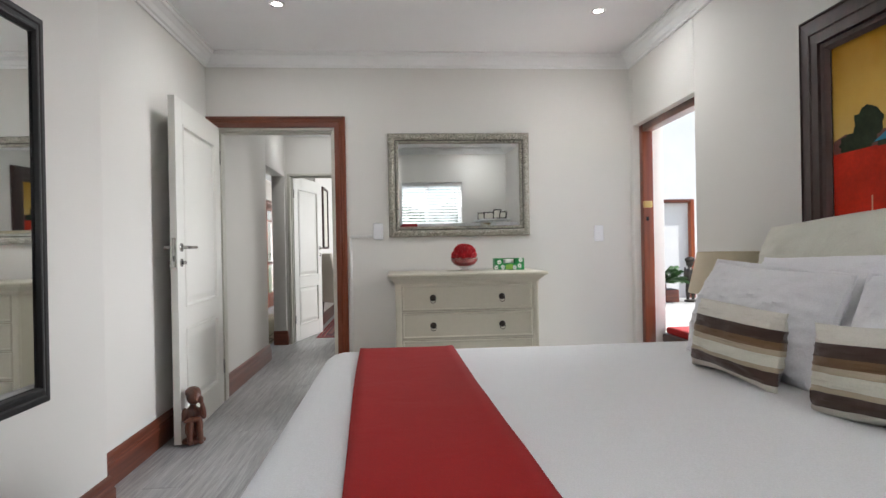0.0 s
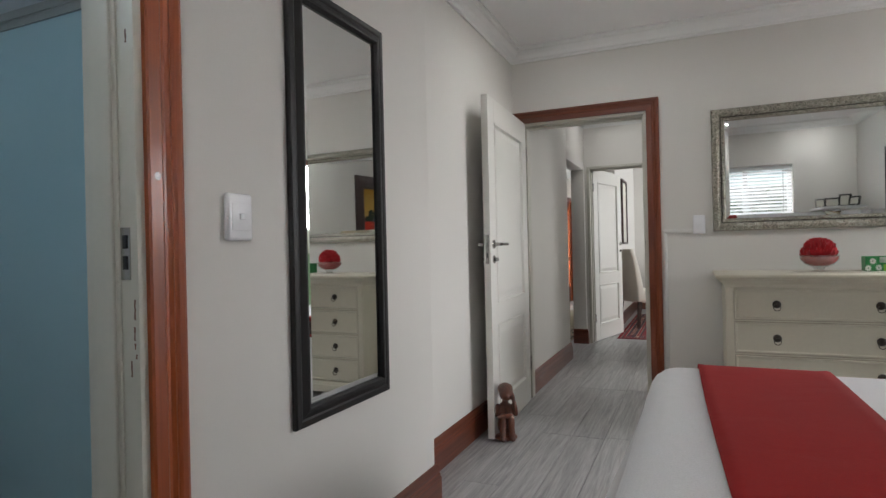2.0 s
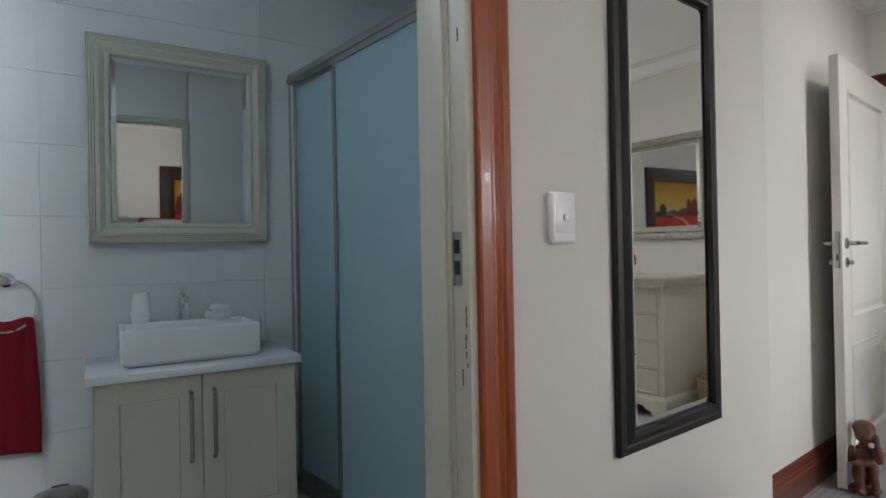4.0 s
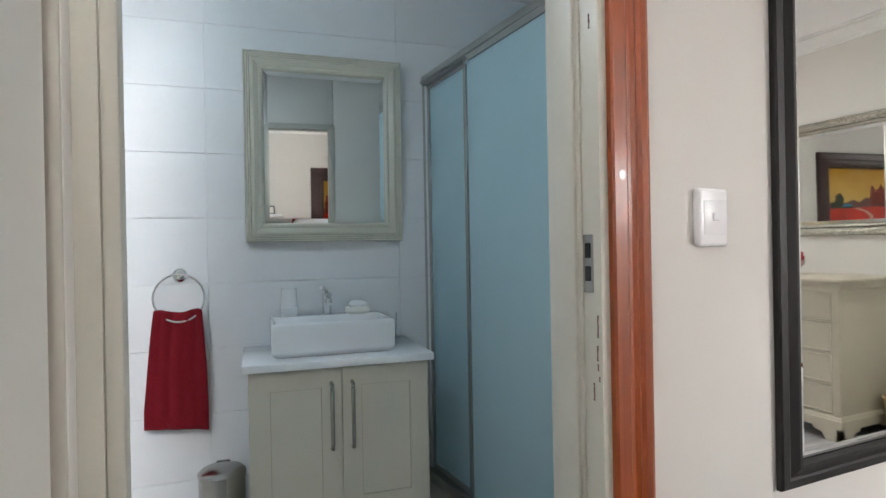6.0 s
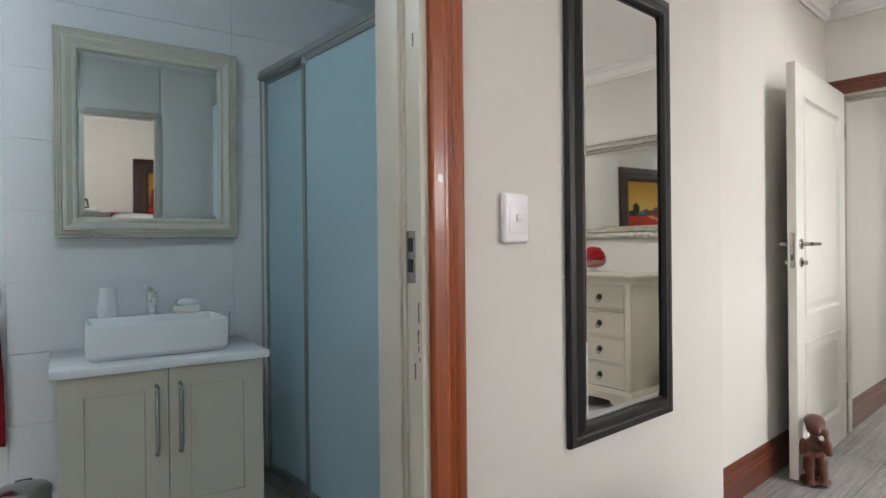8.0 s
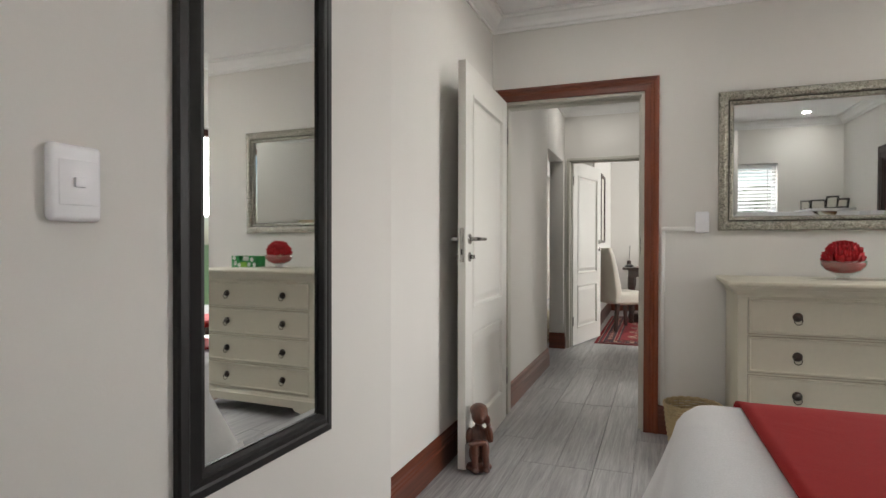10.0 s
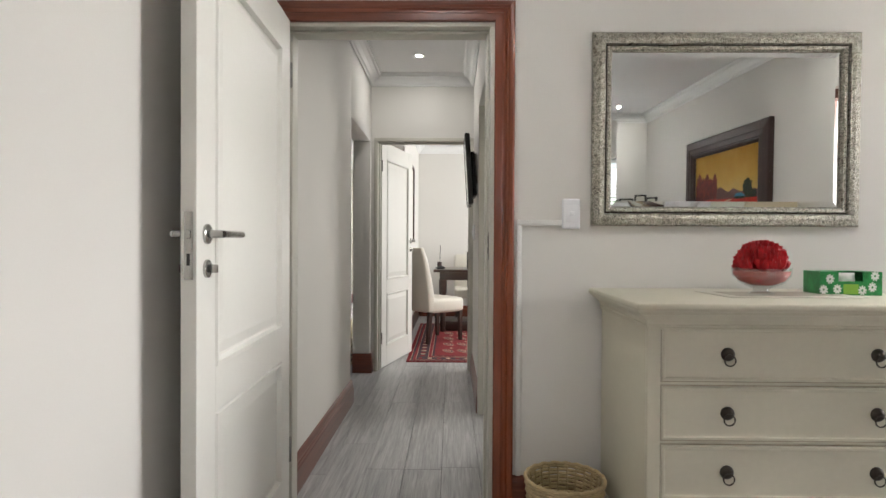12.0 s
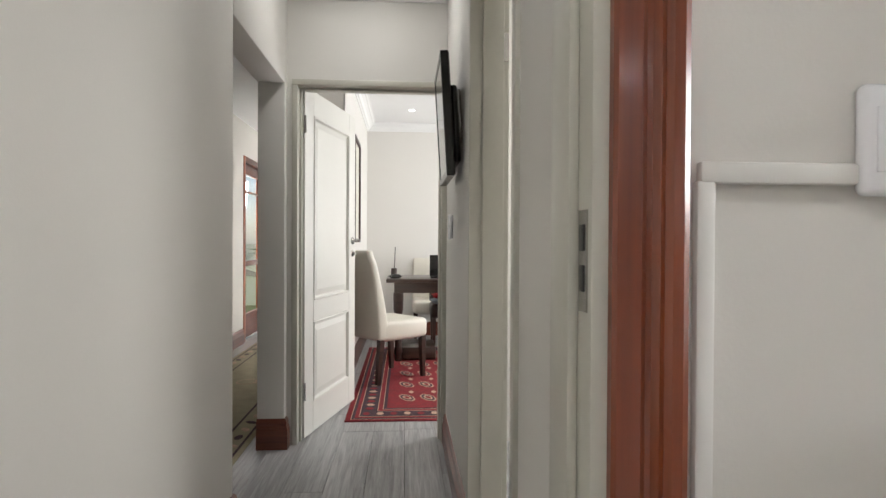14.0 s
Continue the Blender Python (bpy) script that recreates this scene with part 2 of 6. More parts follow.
GLASSTHIN = thin_glass("thin clear glass")
GLASSC = glass("clear glass")
TGREEN = mat("printed green card", (0.02, 0.24, 0.06), 0.4, var=0.5, scale=22, bump=0)
TWHITE = mat("printed white card", (0.8, 0.82, 0.78), 0.45, var=0.02, bump=0)
TLIME = mat("printed lime card", (0.25, 0.5, 0.06), 0.45, var=0.1, bump=0)
PAPER = mat("pale printed paper", (0.62, 0.60, 0.52), 0.6, var=0.1, scale=25, bump=0)
TILE = mat("white glazed wall tile", (0.70, 0.71, 0.73), 0.42, var=0.03, scale=4, bump=0.05, bscale=12, rnd=0.06)
TGROUT = mat("pale grey grout", (0.72, 0.73, 0.74), 0.85)
FTILE = mat("beige floor tile", (0.45, 0.43, 0.40), 0.4, var=0.08, scale=8)
ALU = mat("satin aluminium", (0.42, 0.42, 0.41), 0.35, 0.9, var=0.06, scale=20)
FROST = frosted("frosted shower glass", (0.55, 0.67, 0.70))
CERAM = mat("white ceramic", (0.82, 0.83, 0.85), 0.08, var=0.005, bump=0)
STONE = mat("white quartz slab", (0.76, 0.78, 0.80), 0.15, var=0.02, scale=60, bump=0)
VANP = mat("grey cream vanity paint", (0.56, 0.54, 0.46), 0.4, var=0.04, bump=0.05)
TOWEL = cloth("dark red terry towel", (0.17, 0.006, 0.012), 0.95, weave=180, fold=0.6, fscale=8, sheen=0.05)
SOAP = mat("white soap", (0.78, 0.76, 0.70), 0.35, var=0.03, bump=0)
CHAIRL = mat("cream leather", (0.70, 0.665, 0.58), 0.38, var=0.04, scale=6, bump=0.15, bscale=120)
DARKW = wood("dark desk wood", (0.018, 0.009, 0.007), (0.055, 0.025, 0.017), 0, 24, 1.5, 0.3, 0.3, 0.1)
DARKL = mat("dark brown leather", (0.04, 0.022, 0.018), 0.4, var=0.15, bump=0.1)
RUGR = mat("deep red rug pile", (0.20, 0.008, 0.014), 0.95, var=0.45, scale=34, bump=0.5, bscale=260)
RUGD = mat("dark navy rug pile", (0.045, 0.02, 0.03), 0.95, var=0.6, scale=40, bump=0.5, bscale=260)
RUGC = mat("cream rug pile", (0.50, 0.34, 0.24), 0.95, var=0.5, scale=60, bump=0.5, bscale=260)
RUGB = mat("beige rug pile", (0.33, 0.29, 0.19), 0.95, var=0.2, scale=9, bump=0.5, bscale=260)
TVB = mat("black screen plastic", (0.012, 0.011, 0.011), 0.25, var=0.1, bump=0)
GREYC = cloth("grey seat cloth", (0.2, 0.22, 0.25))
PATIO = mat("pale patio paving", (0.55, 0.53, 0.5), 0.7, var=0.1, scale=5)
PLASTER = mat("white outside plaster", (0.8, 0.79, 0.77), 0.8, var=0.03, bump=0.2, bscale=60)
LEAF = mat("green leaf", (0.05, 0.12, 0.035), 0.5, var=0.4, scale=12, bump=0.1)
GRASS = mat("garden lawn", (0.07, 0.12, 0.035), 0.9, var=0.4, scale=3)
LIT = glow("lit lamp lens", (1.0, 0.96, 0.88), 9.0)


def ornate(name):
    """Silver leaf over carved scrolls: strong relief with dark hollows."""
    m, n, l, p = nodes_of(name)
    tc, v, w, mx = n.new("ShaderNodeTexCoord"), n.new("ShaderNodeTexVoronoi"), n.new("ShaderNodeTexNoise"), n.new("ShaderNodeMath")
    w.inputs["Scale"].default_value, w.inputs["Detail"].default_value, w.inputs["Distortion"].default_value = 52, 2, 4.0
    v.inputs["Scale"].default_value = 60
    l.new(tc.outputs["Object"], w.inputs[0]), l.new(tc.outputs["Object"], v.inputs[0])
    mx.operation = "MULTIPLY_ADD"
    mx.inputs[1].default_value = 0.25
    l.new(v.outputs["Distance"], mx.inputs[0]), l.new(w.outputs[0], mx.inputs[2])
    r = n.new("ShaderNodeValToRGB")
    r.color_ramp.elements[0].position, r.color_ramp.elements[1].position = 0.36, 0.82
    r.color_ramp.elements[0].color, r.color_ramp.elements[1].color = (0.07, 0.063, 0.05, 1), (0.50, 0.475, 0.40, 1)
    l.new(mx.outputs[0], r.inputs[0]), l.new(r.outputs[0], p.inputs["Base Color"])
    p.inputs["Metallic"].default_value, p.inputs["Roughness"].default_value = 0.75, 0.35
    b = n.new("ShaderNodeBump")
    b.inputs["Strength"].default_value, b.inputs["Distance"].default_value = 0.9, 0.006
    l.new(mx.outputs[0], b.inputs["Height"]), l.new(b.outputs[0], p.inputs["Normal"])
    return m


ORNATE = ornate("silver leaf scrollwork")


# ---- building blocks ----
def add_box(bm, x0, x1, y0, y1, z0, z1, bevel=0.0, segs=2):
    m = Matrix.LocRotScale(((x0 + x1) / 2, (y0 + y1) / 2, (z0 + z1) / 2), None, (abs(x1 - x0), abs(y1 - y0), abs(z1 - z0)))
    made = bmesh.ops.create_cube(bm, size=1, matrix=m)["verts"]
    if bevel:
        es = list({e for v in made for e in v.link_edges})
        bmesh.ops.bevel(bm, geom=es, offset=bevel, segments=segs, profile=0.5, affect="EDGES")
    return bm


def box(*a, **k):
    return add_box(bmesh.new(), *a, **k)


def add_lathe(bm, prof, segs=24, at=(0, 0, 0), axis="z"):
    """Turns a profile of (radius, height) about an axis."""
    rings = []
    for r, h in prof:
        ring = []
        for i in range(segs):
            a = 2 * math.pi * i / segs
            c, s = r * math.cos(a), r * math.sin(a)
            q = {"z": (c, s, h), "y": (c, h, s), "x": (h, c, s)}[axis]
            ring.append(bm.verts.new(Vector(q) + Vector(at)))
        rings.append(ring)
    for a, b in zip(rings, rings[1:]):
        for i in range(segs):
            bm.faces.new((a[i], a[(i + 1) % segs], b[(i + 1) % segs], b[i]))
    for ring in (rings[0], rings[-1]):
        bm.faces.new(ring)
    return bm


def add_tube(bm, pts, r, segs=8, closed=False):
    """A round bar along points."""
    pts = [Vector(p) for p in pts]
    k, rings = len(pts), []
    for i, p in enumerate(pts):
        a = pts[i - 1] if (i or closed) else p
        b = pts[(i + 1) % k] if (i < k - 1 or closed) else p
        d = (b - a).normalized()
        u = d.cross(Vector((0, 0, 1)) if abs(d.z) < 0.9 else Vector((1, 0, 0))).normalized()
        v = d.cross(u)
        rings.append([bm.verts.new(p + r * (math.cos(t) * u + math.sin(t) * v)) for t in [2 * math.pi * j / segs for j in range(segs)]])
    for i in range(k if closed else k - 1):
        a, b = rings[i], rings[(i + 1) % k]
        for j in range(segs):
            bm.faces.new((a[j], a[(j + 1) % segs], b[(j + 1) % segs], b[j]))
    if not closed:
        bm.faces.new(rings[0]), bm.faces.new(rings[-1])
    return bm


def add_sweep(bm, prof, origin, run, u, v, m0=0.0, m1=0.0):
    """A moulding: a profile in (u, v) drawn along run; m0 and m1 cut its ends as mitres, by the profile's u."""
    o, run, u, v = Vector(origin), Vector(run), Vector(u), Vector(v)
    crisp = bm.faces.layers.int.get("crisp") or bm.faces.layers.int.new("crisp")
    d = run.normalized()
    a = [bm.verts.new(o + u * p + v * q + d * (m0 * p)) for p, q in prof]
    b = [bm.verts.new(o + run + u * p + v * q - d * (m1 * p)) for p, q in prof]
    k = len(prof)
    for i in range(k):
        bm.faces.new((a[i], a[(i + 1) % k], b[(i + 1) % k], b[i]))[crisp] = 1
    bm.faces.new(a), bm.faces.new(b)
    return bm


def add_rings(bm, w, h, prof, place, cap=True, back=True):
    """A rectangular frame or raised panel, w by h about its middle: profile of (inset, height), height along local -Y."""
    rings = []
    crisp = bm.faces.layers.int.get("crisp") or bm.faces.layers.int.new("crisp")
    for a, b in prof:
        x, z = w / 2 - a, h / 2 - a
        rings.append([bm.verts.new(place @ Vector(q)) for q in ((-x, -b, -z), (x, -b, -z), (x, -b, z), (-x, -b, z))])
    made = [bm.faces.new((p[i], p[(i + 1) % 4], q[(i + 1) % 4], q[i])) for p, q in zip(rings, rings[1:]) for i in range(4)]
    if cap:
        made.append(bm.faces.new(rings[-1]))
    if back:
        made.append(bm.faces.new(rings[0]))
    for f in made:
        f[crisp] = 1
    return bm


def smooth(bm, angle=34):
    bmesh.ops.recalc_face_normals(bm, faces=bm.faces)
    crisp = bm.faces.layers.int.get("crisp")
    for f in bm.faces:
        f.smooth = not (crisp and f[crisp])
    for e in bm.edges:
        if len(e.link_faces) == 2 and e.calc_face_angle(0) > radians(angle):
            e.smooth = False
    return bm


def part(name, bm, material, parent=None, label="", at=None, **tags):
    smooth(bm)
    me = bpy.data.meshes.new(name)
    bm.to_mesh(me)
    bm.free()
    me.materials.append(material)
    ob = new(name, me)
    if parent:
        ob.parent = parent
    if at is not None:
        ob.matrix_basis = at
    return tagged(ob, label, **tags)


def thing(name, label, category, at=None, **tags):
    ob = new(name)
    ob.empty_display_size = 0.05
    if at is not None:
        ob.matrix_basis = at
    return tagged(ob, label, category, **tags)


def shell(name, boxes, material, label, category="wall", bevel=0.0):
    bm = bmesh.new()
    for b in boxes:
        add_box(bm, *b, bevel=bevel)
    return part(name, bm, material, None, label, category=category, kind="structure")


I4 = Matrix.Identity(4)
FACE_E = pose(0, 0, 0, 0, 0, 90)  # front towards +x

# ---- the plan ----
NORTH, RIGHT, BACK = 3.70, 1.772, -1.0   # bedroom: dresser wall, bed-head wall, window wall
LEFT1, LEFT2, STEP = -1.342, -1.475, 1.87  # bathroom wall and the set-back beyond it
CEILZ, TH = 2.595, 0.14
HL, HR, HEND = -1.41, -0.515, 6.36        # corridor

shell("wall_north", [(-1.7, -1.422, NORTH, NORTH + TH, 0, 2.62), (-0.52, RIGHT + 0.2, NORTH, NORTH + TH, 0, 2.62), (-1.422, -0.52, NORTH, NORTH + TH, 2.04, 2.62)], WALL, "greige painted bedroom wall with a doorway")
shell("wall_west_near", [(LEFT1 - TH, LEFT1, BACK - 0.1, -0.47, 0, 2.62), (LEFT1 - TH, LEFT1, 0.43, STEP, 0, 2.62), (LEFT1 - TH, LEFT1, -0.47, 0.43, 2.07, 2.62)], WALL, "greige painted wall with the bathroom doorway", bevel=0.012)
shell("wall_west_far", [(LEFT2 - 0.12, LEFT2, STEP - 0.06, NORTH, 0, 2.62)], WALL, "greige painted wall behind the open door")
shell("wall_east", [(RIGHT, RIGHT + 0.24, BACK - 0.3, 2.668, 0, 2.62), (RIGHT, RIGHT + 0.24, 3.64, NORTH + 0.04, 0, 2.62), (RIGHT, RIGHT + 0.24, 2.668, 3.64, 2.04, 2.62)], WALL, "greige painted wall behind the bed with the patio doorway", bevel=0.008)
shell("wall_south", [(LEFT1, -0.16, BACK - 0.24, BACK, 0, 2.62), (0.96, RIGHT, BACK - 0.24, BACK, 0, 2.62), (-0.16, 0.96, BACK - 0.24, BACK, 0, 1.0), (-0.16, 0.96, BACK - 0.24, BACK, 2.06, 2.62)], WALL, "greige painted wall with a window")
shell("ceiling_bedroom", [(LEFT2 - 0.1, RIGHT + 0.2, BACK - 0.2, NORTH + 0.1, CEILZ, CEILZ + 0.1)], CEIL, "white painted flat bedroom ceiling", "ceiling")
# corridor
shell("wall_corridor_west", [(HL - 0.15, HL, NORTH + TH, 5.345, 0, 2.62), (HL - 0.15, HL, 5.345, 6.30, 2.012, 2.62), (HL - 0.15, HL, 6.30, HEND, 0, 2.62)], WALL, "pale corridor wall with an open archway", bevel=0.01)
shell("wall_corridor_east", [(HR, HR + 0.12, 5.135, HEND, 0, 2.62), (HR, HR + 0.12, 4.265, 5.135, 2.07, 2.62), (HR, HR + 0.12, NORTH + TH, 4.265, 0, 2.62)], WALL, "pale corridor wall with a side doorway")
shell("wall_corridor_end", [(-1.56, -1.385, HEND, HEND + 0.12, 0, 2.8), (HR - 0.005, 2.5, HEND, HEND + 0.12, 0, 2.8), (-1.385, HR - 0.005, HEND, HEND + 0.12, 2.045, 2.8)], WALL, "pale wall with the study doorway")
shell("ceiling_corridor", [(HL - 0.2, HR + 0.2, NORTH + 0.1, HEND + 0.1, CEILZ, CEILZ + 0.1)], CEIL, "white painted corridor ceiling", "ceiling")
# study
SB, SL = 10.2, -1.215
shell("wall_study_west", [(-1.56, -1.42, HEND + 0.12, 7.48, 0, 2.7), (-1.36, SL, 7.48, SB + 0.1, 0, 2.7), (-1.56, SL, 7.48, 7.56, 0, 2.7)], WALL, "off-white study wall")
shell("wall_study_north", [(-1.4, 2.5, SB, SB + 0.12, 0, 2.7)], WALL, "off-white study back wall")
shell("wall_study_east", [(2.4, 2.5, HEND + 0.1, SB, 0, 2.7)], WALL, "off-white study wall out of view")
shell("ceiling_study", [(-1.6, 2.5, HEND + 0.1, SB + 0.1, 2.6, 2.7)], CEIL, "white study ceiling", "ceiling")
# side lounge
LW = -2.57
shell("wall_lounge_west", [(LW - 0.15, LW, 3.8, 9.72, 0, 2.7), (LW - 0.15, LW, 11.6, 12.2, 0, 2.7), (LW - 0.15, LW, 9.72, 11.6, 2.12, 2.7)], WALL, "pale lounge wall with glazed garden doors")
shell("wall_lounge_north", [(LW, -1.36, 12.1, 12.2, 0, 2.7)], WALL, "pale lounge end wall")
shell("wall_lounge_east", [(-1.48, -1.36, SB + 0.1, 12.1, 0, 2.7)], WALL, "pale lounge side wall")
shell("wall_lounge_south", [(LW, HL - 0.15, 3.8, 3.9, 0, 2.7)], WALL, "pale lounge near wall")
shell("ceiling_lounge", [(LW - 0.1, HL - 0.14, 3.8, 12.2, 2.5, 2.6)], CEIL, "white lounge ceiling", "ceiling")
# side room behind the corridor door
# Unseen wall, left solid to keep the patio lamp off the corridor.
shell("wall_side_room", [(1.75, 1.85, NORTH + TH, HEND, 0, 2.62)], WALL, "pale side room wall")
shell("ceiling_side_room", [(HR + 0.1, 1.85, NORTH + 0.1, HEND + 0.1, CEILZ, CEILZ + 0.1)], CEIL, "white side room ceiling", "ceiling")
# bathroom
BX, BY0, BY1 = -3.28, -1.3, 1.8
shell("wall_bathroom_west", [(BX - 0.1, BX - 0.012, BY0 - 0.2, BY1 + 0.2, 0, 2.62)], TGROUT, "grouted bathroom back wall under white tiles")
shell("wall_bathroom_south", [(BX - 0.4, LEFT1 - TH, BY0 - 0.1, BY0, 0, 2.62)], TILE, "white bathroom wall")
shell("wall_bathroom_north", [(BX - 0.4, -2.75, BY1, BY1 + 0.1, 0, 2.62), (-1.85, LEFT1 - TH, BY1, BY1 + 0.1, 0, 2.62), (-2.75, -1.85, BY1, BY1 + 0.1, 0, 1.4), (-2.75, -1.85, BY1, BY1 + 0.1, 2.1, 2.62)], TILE, "white shower wall with a high window assumed behind the glass")
shell("ceiling_bathroom", [(BX - 0.4, LEFT1 - TH + 0.01, BY0 - 0.1, BY1 + 0.1, 2.5, 2.6)], CEIL, "white bathroom ceiling", "ceiling")
shell("floor_bathroom", [(BX - 0.4, LEFT1 - 0.02, BY0, BY1, -0.08, -0.002)], FTILE, "beige tiled bathroom floor", "floor")

# ground and outside
shell("ground", [(-400, 400, -400, 400, -0.3, -0.12)], GRASS, "green garden lawn reaching far away", "ground")
# Out-of-view slab added to stop direct sun entering by the patio door.
shell("patio_sun_blocker", [(2.42, 4.4, 0.3, 6.0, 4.4, 4.5)], PLASTER, "unseen white slab added to block sun from the patio door", "roof")
shell("patio_paving", [(RIGHT + 0.02, 7.5, 0.5, 11.1, -0.1, -0.03)], PATIO, "sunlit pale patio paving", "paving")
shell("floor_base", [(LW - 0.1, 2.5, BACK - 0.2, 12.2, -0.1, -0.012)], GROUT, "dark subfloor that shows in the plank joints", "floor")

EAST = Matrix.Translation((RIGHT, NORTH, 0)) @ pose(0, 0, 0, 0, 0, -1.3) @ Matrix.Translation((-RIGHT, -NORTH, 0))  # the bed-head wall is a little splayed
RBACK = RIGHT - (NORTH - BACK) * math.tan(radians(1.3))
bpy.data.objects["wall_east"].matrix_basis = EAST
WEST = Matrix.Translation((LEFT1, 1.17, 0)) @ pose(0, 0, 0, 0, 0, -1.1) @ Matrix.Translation((-LEFT1, -1.17, 0))  # so is the bathroom's doorway wall
bpy.data.objects["wall_west_near"].matrix_basis = WEST
# ---- mouldings ----
CPROF = [(0, 0), (0.0, -0.095), (0.012, -0.095), (0.016, -0.082), (0.03, -0.076), (0.045, -0.05), (0.07, -0.03), (0.085, -0.026), (0.09, -0.012), (0.10, -0.012), (0.10, 0)]


def cornice(name, spans, z):
    """spans: start, end, the way out of the wall, mitres at both ends (+1 inside corner, -1 outside, 0 square)."""
    bm = bmesh.new()
    for a, b, out, m0, m1 in spans:
        add_sweep(bm, CPROF, (*a, z), (b[0] - a[0], b[1] - a[1], 0), (*out, 0), (0, 0, 1), m0, m1)
    return part(name, bm, CORN, None, "white moulded plaster cornice", category="cornice", kind="structure")


cornice("cornice_bedroom", [((LEFT2, NORTH), (RIGHT, NORTH), (0, -1), 1, 1), ((RIGHT, NORTH), (RBACK, BACK), (-1, 0.0227), 1, 1), ((RBACK, BACK), (LEFT1, BACK), (0, 1), 1, 1), ((LEFT1, BACK), (LEFT1, STEP), (1, 0), 1, -1), ((LEFT1, STEP), (LEFT2, STEP), (0, 1), -1, 1), ((LEFT2, STEP), (LEFT2, NORTH), (1, 0), 1, 1)], CEILZ - 0.0005)
cornice("cornice_corridor", [((HL, HEND), (HR, HEND), (0, -1), 1, 1), ((HR, HEND), (HR, NORTH + TH), (-1, 0), 1, 1), ((HR, NORTH + TH), (HL, NORTH + TH), (0, 1), 1, 1), ((HL, NORTH + TH), (HL, HEND), (1, 0), 1, 1)], CEILZ - 0.0005)
cornice("cornice_study", [((SL, SB), (2.4, SB), (0, -1), 1, 1), ((SL, 7.56), (SL, SB), (1, 0), 0, 1)], 2.5995)

BPROF = [(0, 0), (0.02, 0), (0.02, 0.105), (0.016, 0.112), (0.016, 0.122), (0.012, 0.128), (0.014, 0.142), (0.010, 0.158), (0.004, 0.166), (0, 0.168)]


def baseboard(a, b, out, m0=0.0, m1=0.0):
    along_x = abs(b[0] - a[0]) > abs(b[1] - a[1])
    bm = add_sweep(bmesh.new(), BPROF, (*a, 0.0), (b[0] - a[0], b[1] - a[1], 0), (*out, 0), (0, 0, 1), m0, m1)
    return part("baseboard", bm, MAHOG_X if along_x else MAHOG_Y, None, "moulded varnished mahogany skirting board", category="baseboard", kind="structure")


baseboard((LEFT1 - 0.012, 0.527), (LEFT1 + 0.0134, STEP), (1, -0.019), 0, -1)
baseboard((LEFT1 + 0.0134, STEP), (LEFT2, STEP), (0, 1), -1, 1)
baseboard((LEFT2, STEP), (LEFT2, NORTH), (1, 0), 1, 1)
baseboard((-0.45, NORTH), (RIGHT, NORTH), (0, -1), 0, 1)
baseboard((RIGHT - 0.0232, 2.68), (RBACK, BACK), (-1, 0.0227), 0, 1)
baseboard((RBACK, BACK), (LEFT1, BACK), (0, 1), 1, 1)
baseboard((HL, NORTH + TH + 0.02), (HL, 5.345), (1, 0), 0, -1)
baseboard((HL, 5.345), (HL - 0.15, 5.345), (0, 1), -1, 0)
baseboard((HL - 0.15, 6.30), (HL, 6.30), (0, -1), 0, -1)
baseboard((HL, 6.30), (HL, HEND - 0.01), (1, 0), -1, 0)
baseboard((HR, HEND), (HR, 5.135), (-1, 0), 0, 0)
baseboard((SL, SB), (2.4, SB), (0, -1), 1, 0)
baseboard((SL, 7.56), (SL, SB), (1, 0), 0, 1)
baseboard((LW, 4.0), (LW, 9.70), (1, 0), 0, 0)
baseboard((LW, 12.1), (-1.48, 12.1), (0, -1), 0, 0)

APROF = [(0, 0), (0.0, 0.016), (0.004, 0.02), (0.028, 0.02), (0.034, 0.015), (0.040, 0.015), (0.046, 0.022), (0.052, 0.018), (0.058, 0.024), (0.068, 0.026), (0.075, 0.022), (0.075, 0)]


def architrave(name, x0, x1, top, place, legs=(0, 1), prof=APROF, ma=MAHOG, mb=MAHOG_X):
    """A mitred door surround, from inner edges x0..x1 and inner top; local front towards -Y."""
    t = thing(name, "moulded varnished mahogany door surround", "door frame", place, kind="structure")
    w = prof[-1][0]
    if 0 in legs:
        part("left_leg", add_sweep(bmesh.new(), prof, (x0, 0, 0), (0, 0, top), (-1, 0, 0), (0, -1, 0), 0, -1), ma, t)
    if 1 in legs:
        part("right_leg", add_sweep(bmesh.new(), prof, (x1, 0, 0), (0, 0, top), (1, 0, 0), (0, -1, 0), 0, -1), ma, t)
    part("head", add_sweep(bmesh.new(), prof, (x0, 0, top), (x1 - x0, 0, 0), (0, 0, 1), (0, -1, 0), -1, -1), mb, t)
    return t


def lining(name, x0, x1, top, depth, place, label, stop=0.045, thick=0.03, material=None):
    """The jambs, head and door stop that line a doorway; local front towards -Y, lining reaching back by depth."""
    t = thing(name, label, "door frame", place, kind="structure")
    m = material or JAMBP
    for nm, a, b in (("left_jamb", x0 - thick, x0), ("right_jamb", x1, x1 + thick)):
        bm = box(a, b, 0, depth, 0, top, bevel=0.003)
        s = (x0, x0 + 0.013) if nm[0] == "l" else (x1 - 0.013, x1)
        add_box(bm, *s, stop, depth - 0.02, 0, top - 0.013, bevel=0.003)
        part(nm, bm, m, t)
    bm = box(x0 - thick, x1 + thick, 0, depth, top, top + thick, bevel=0.003)
    add_box(bm, x0, x1, stop, depth - 0.02, top - 0.013, top, bevel=0.003)
    part("head_jamb", bm, m, t)
    return t


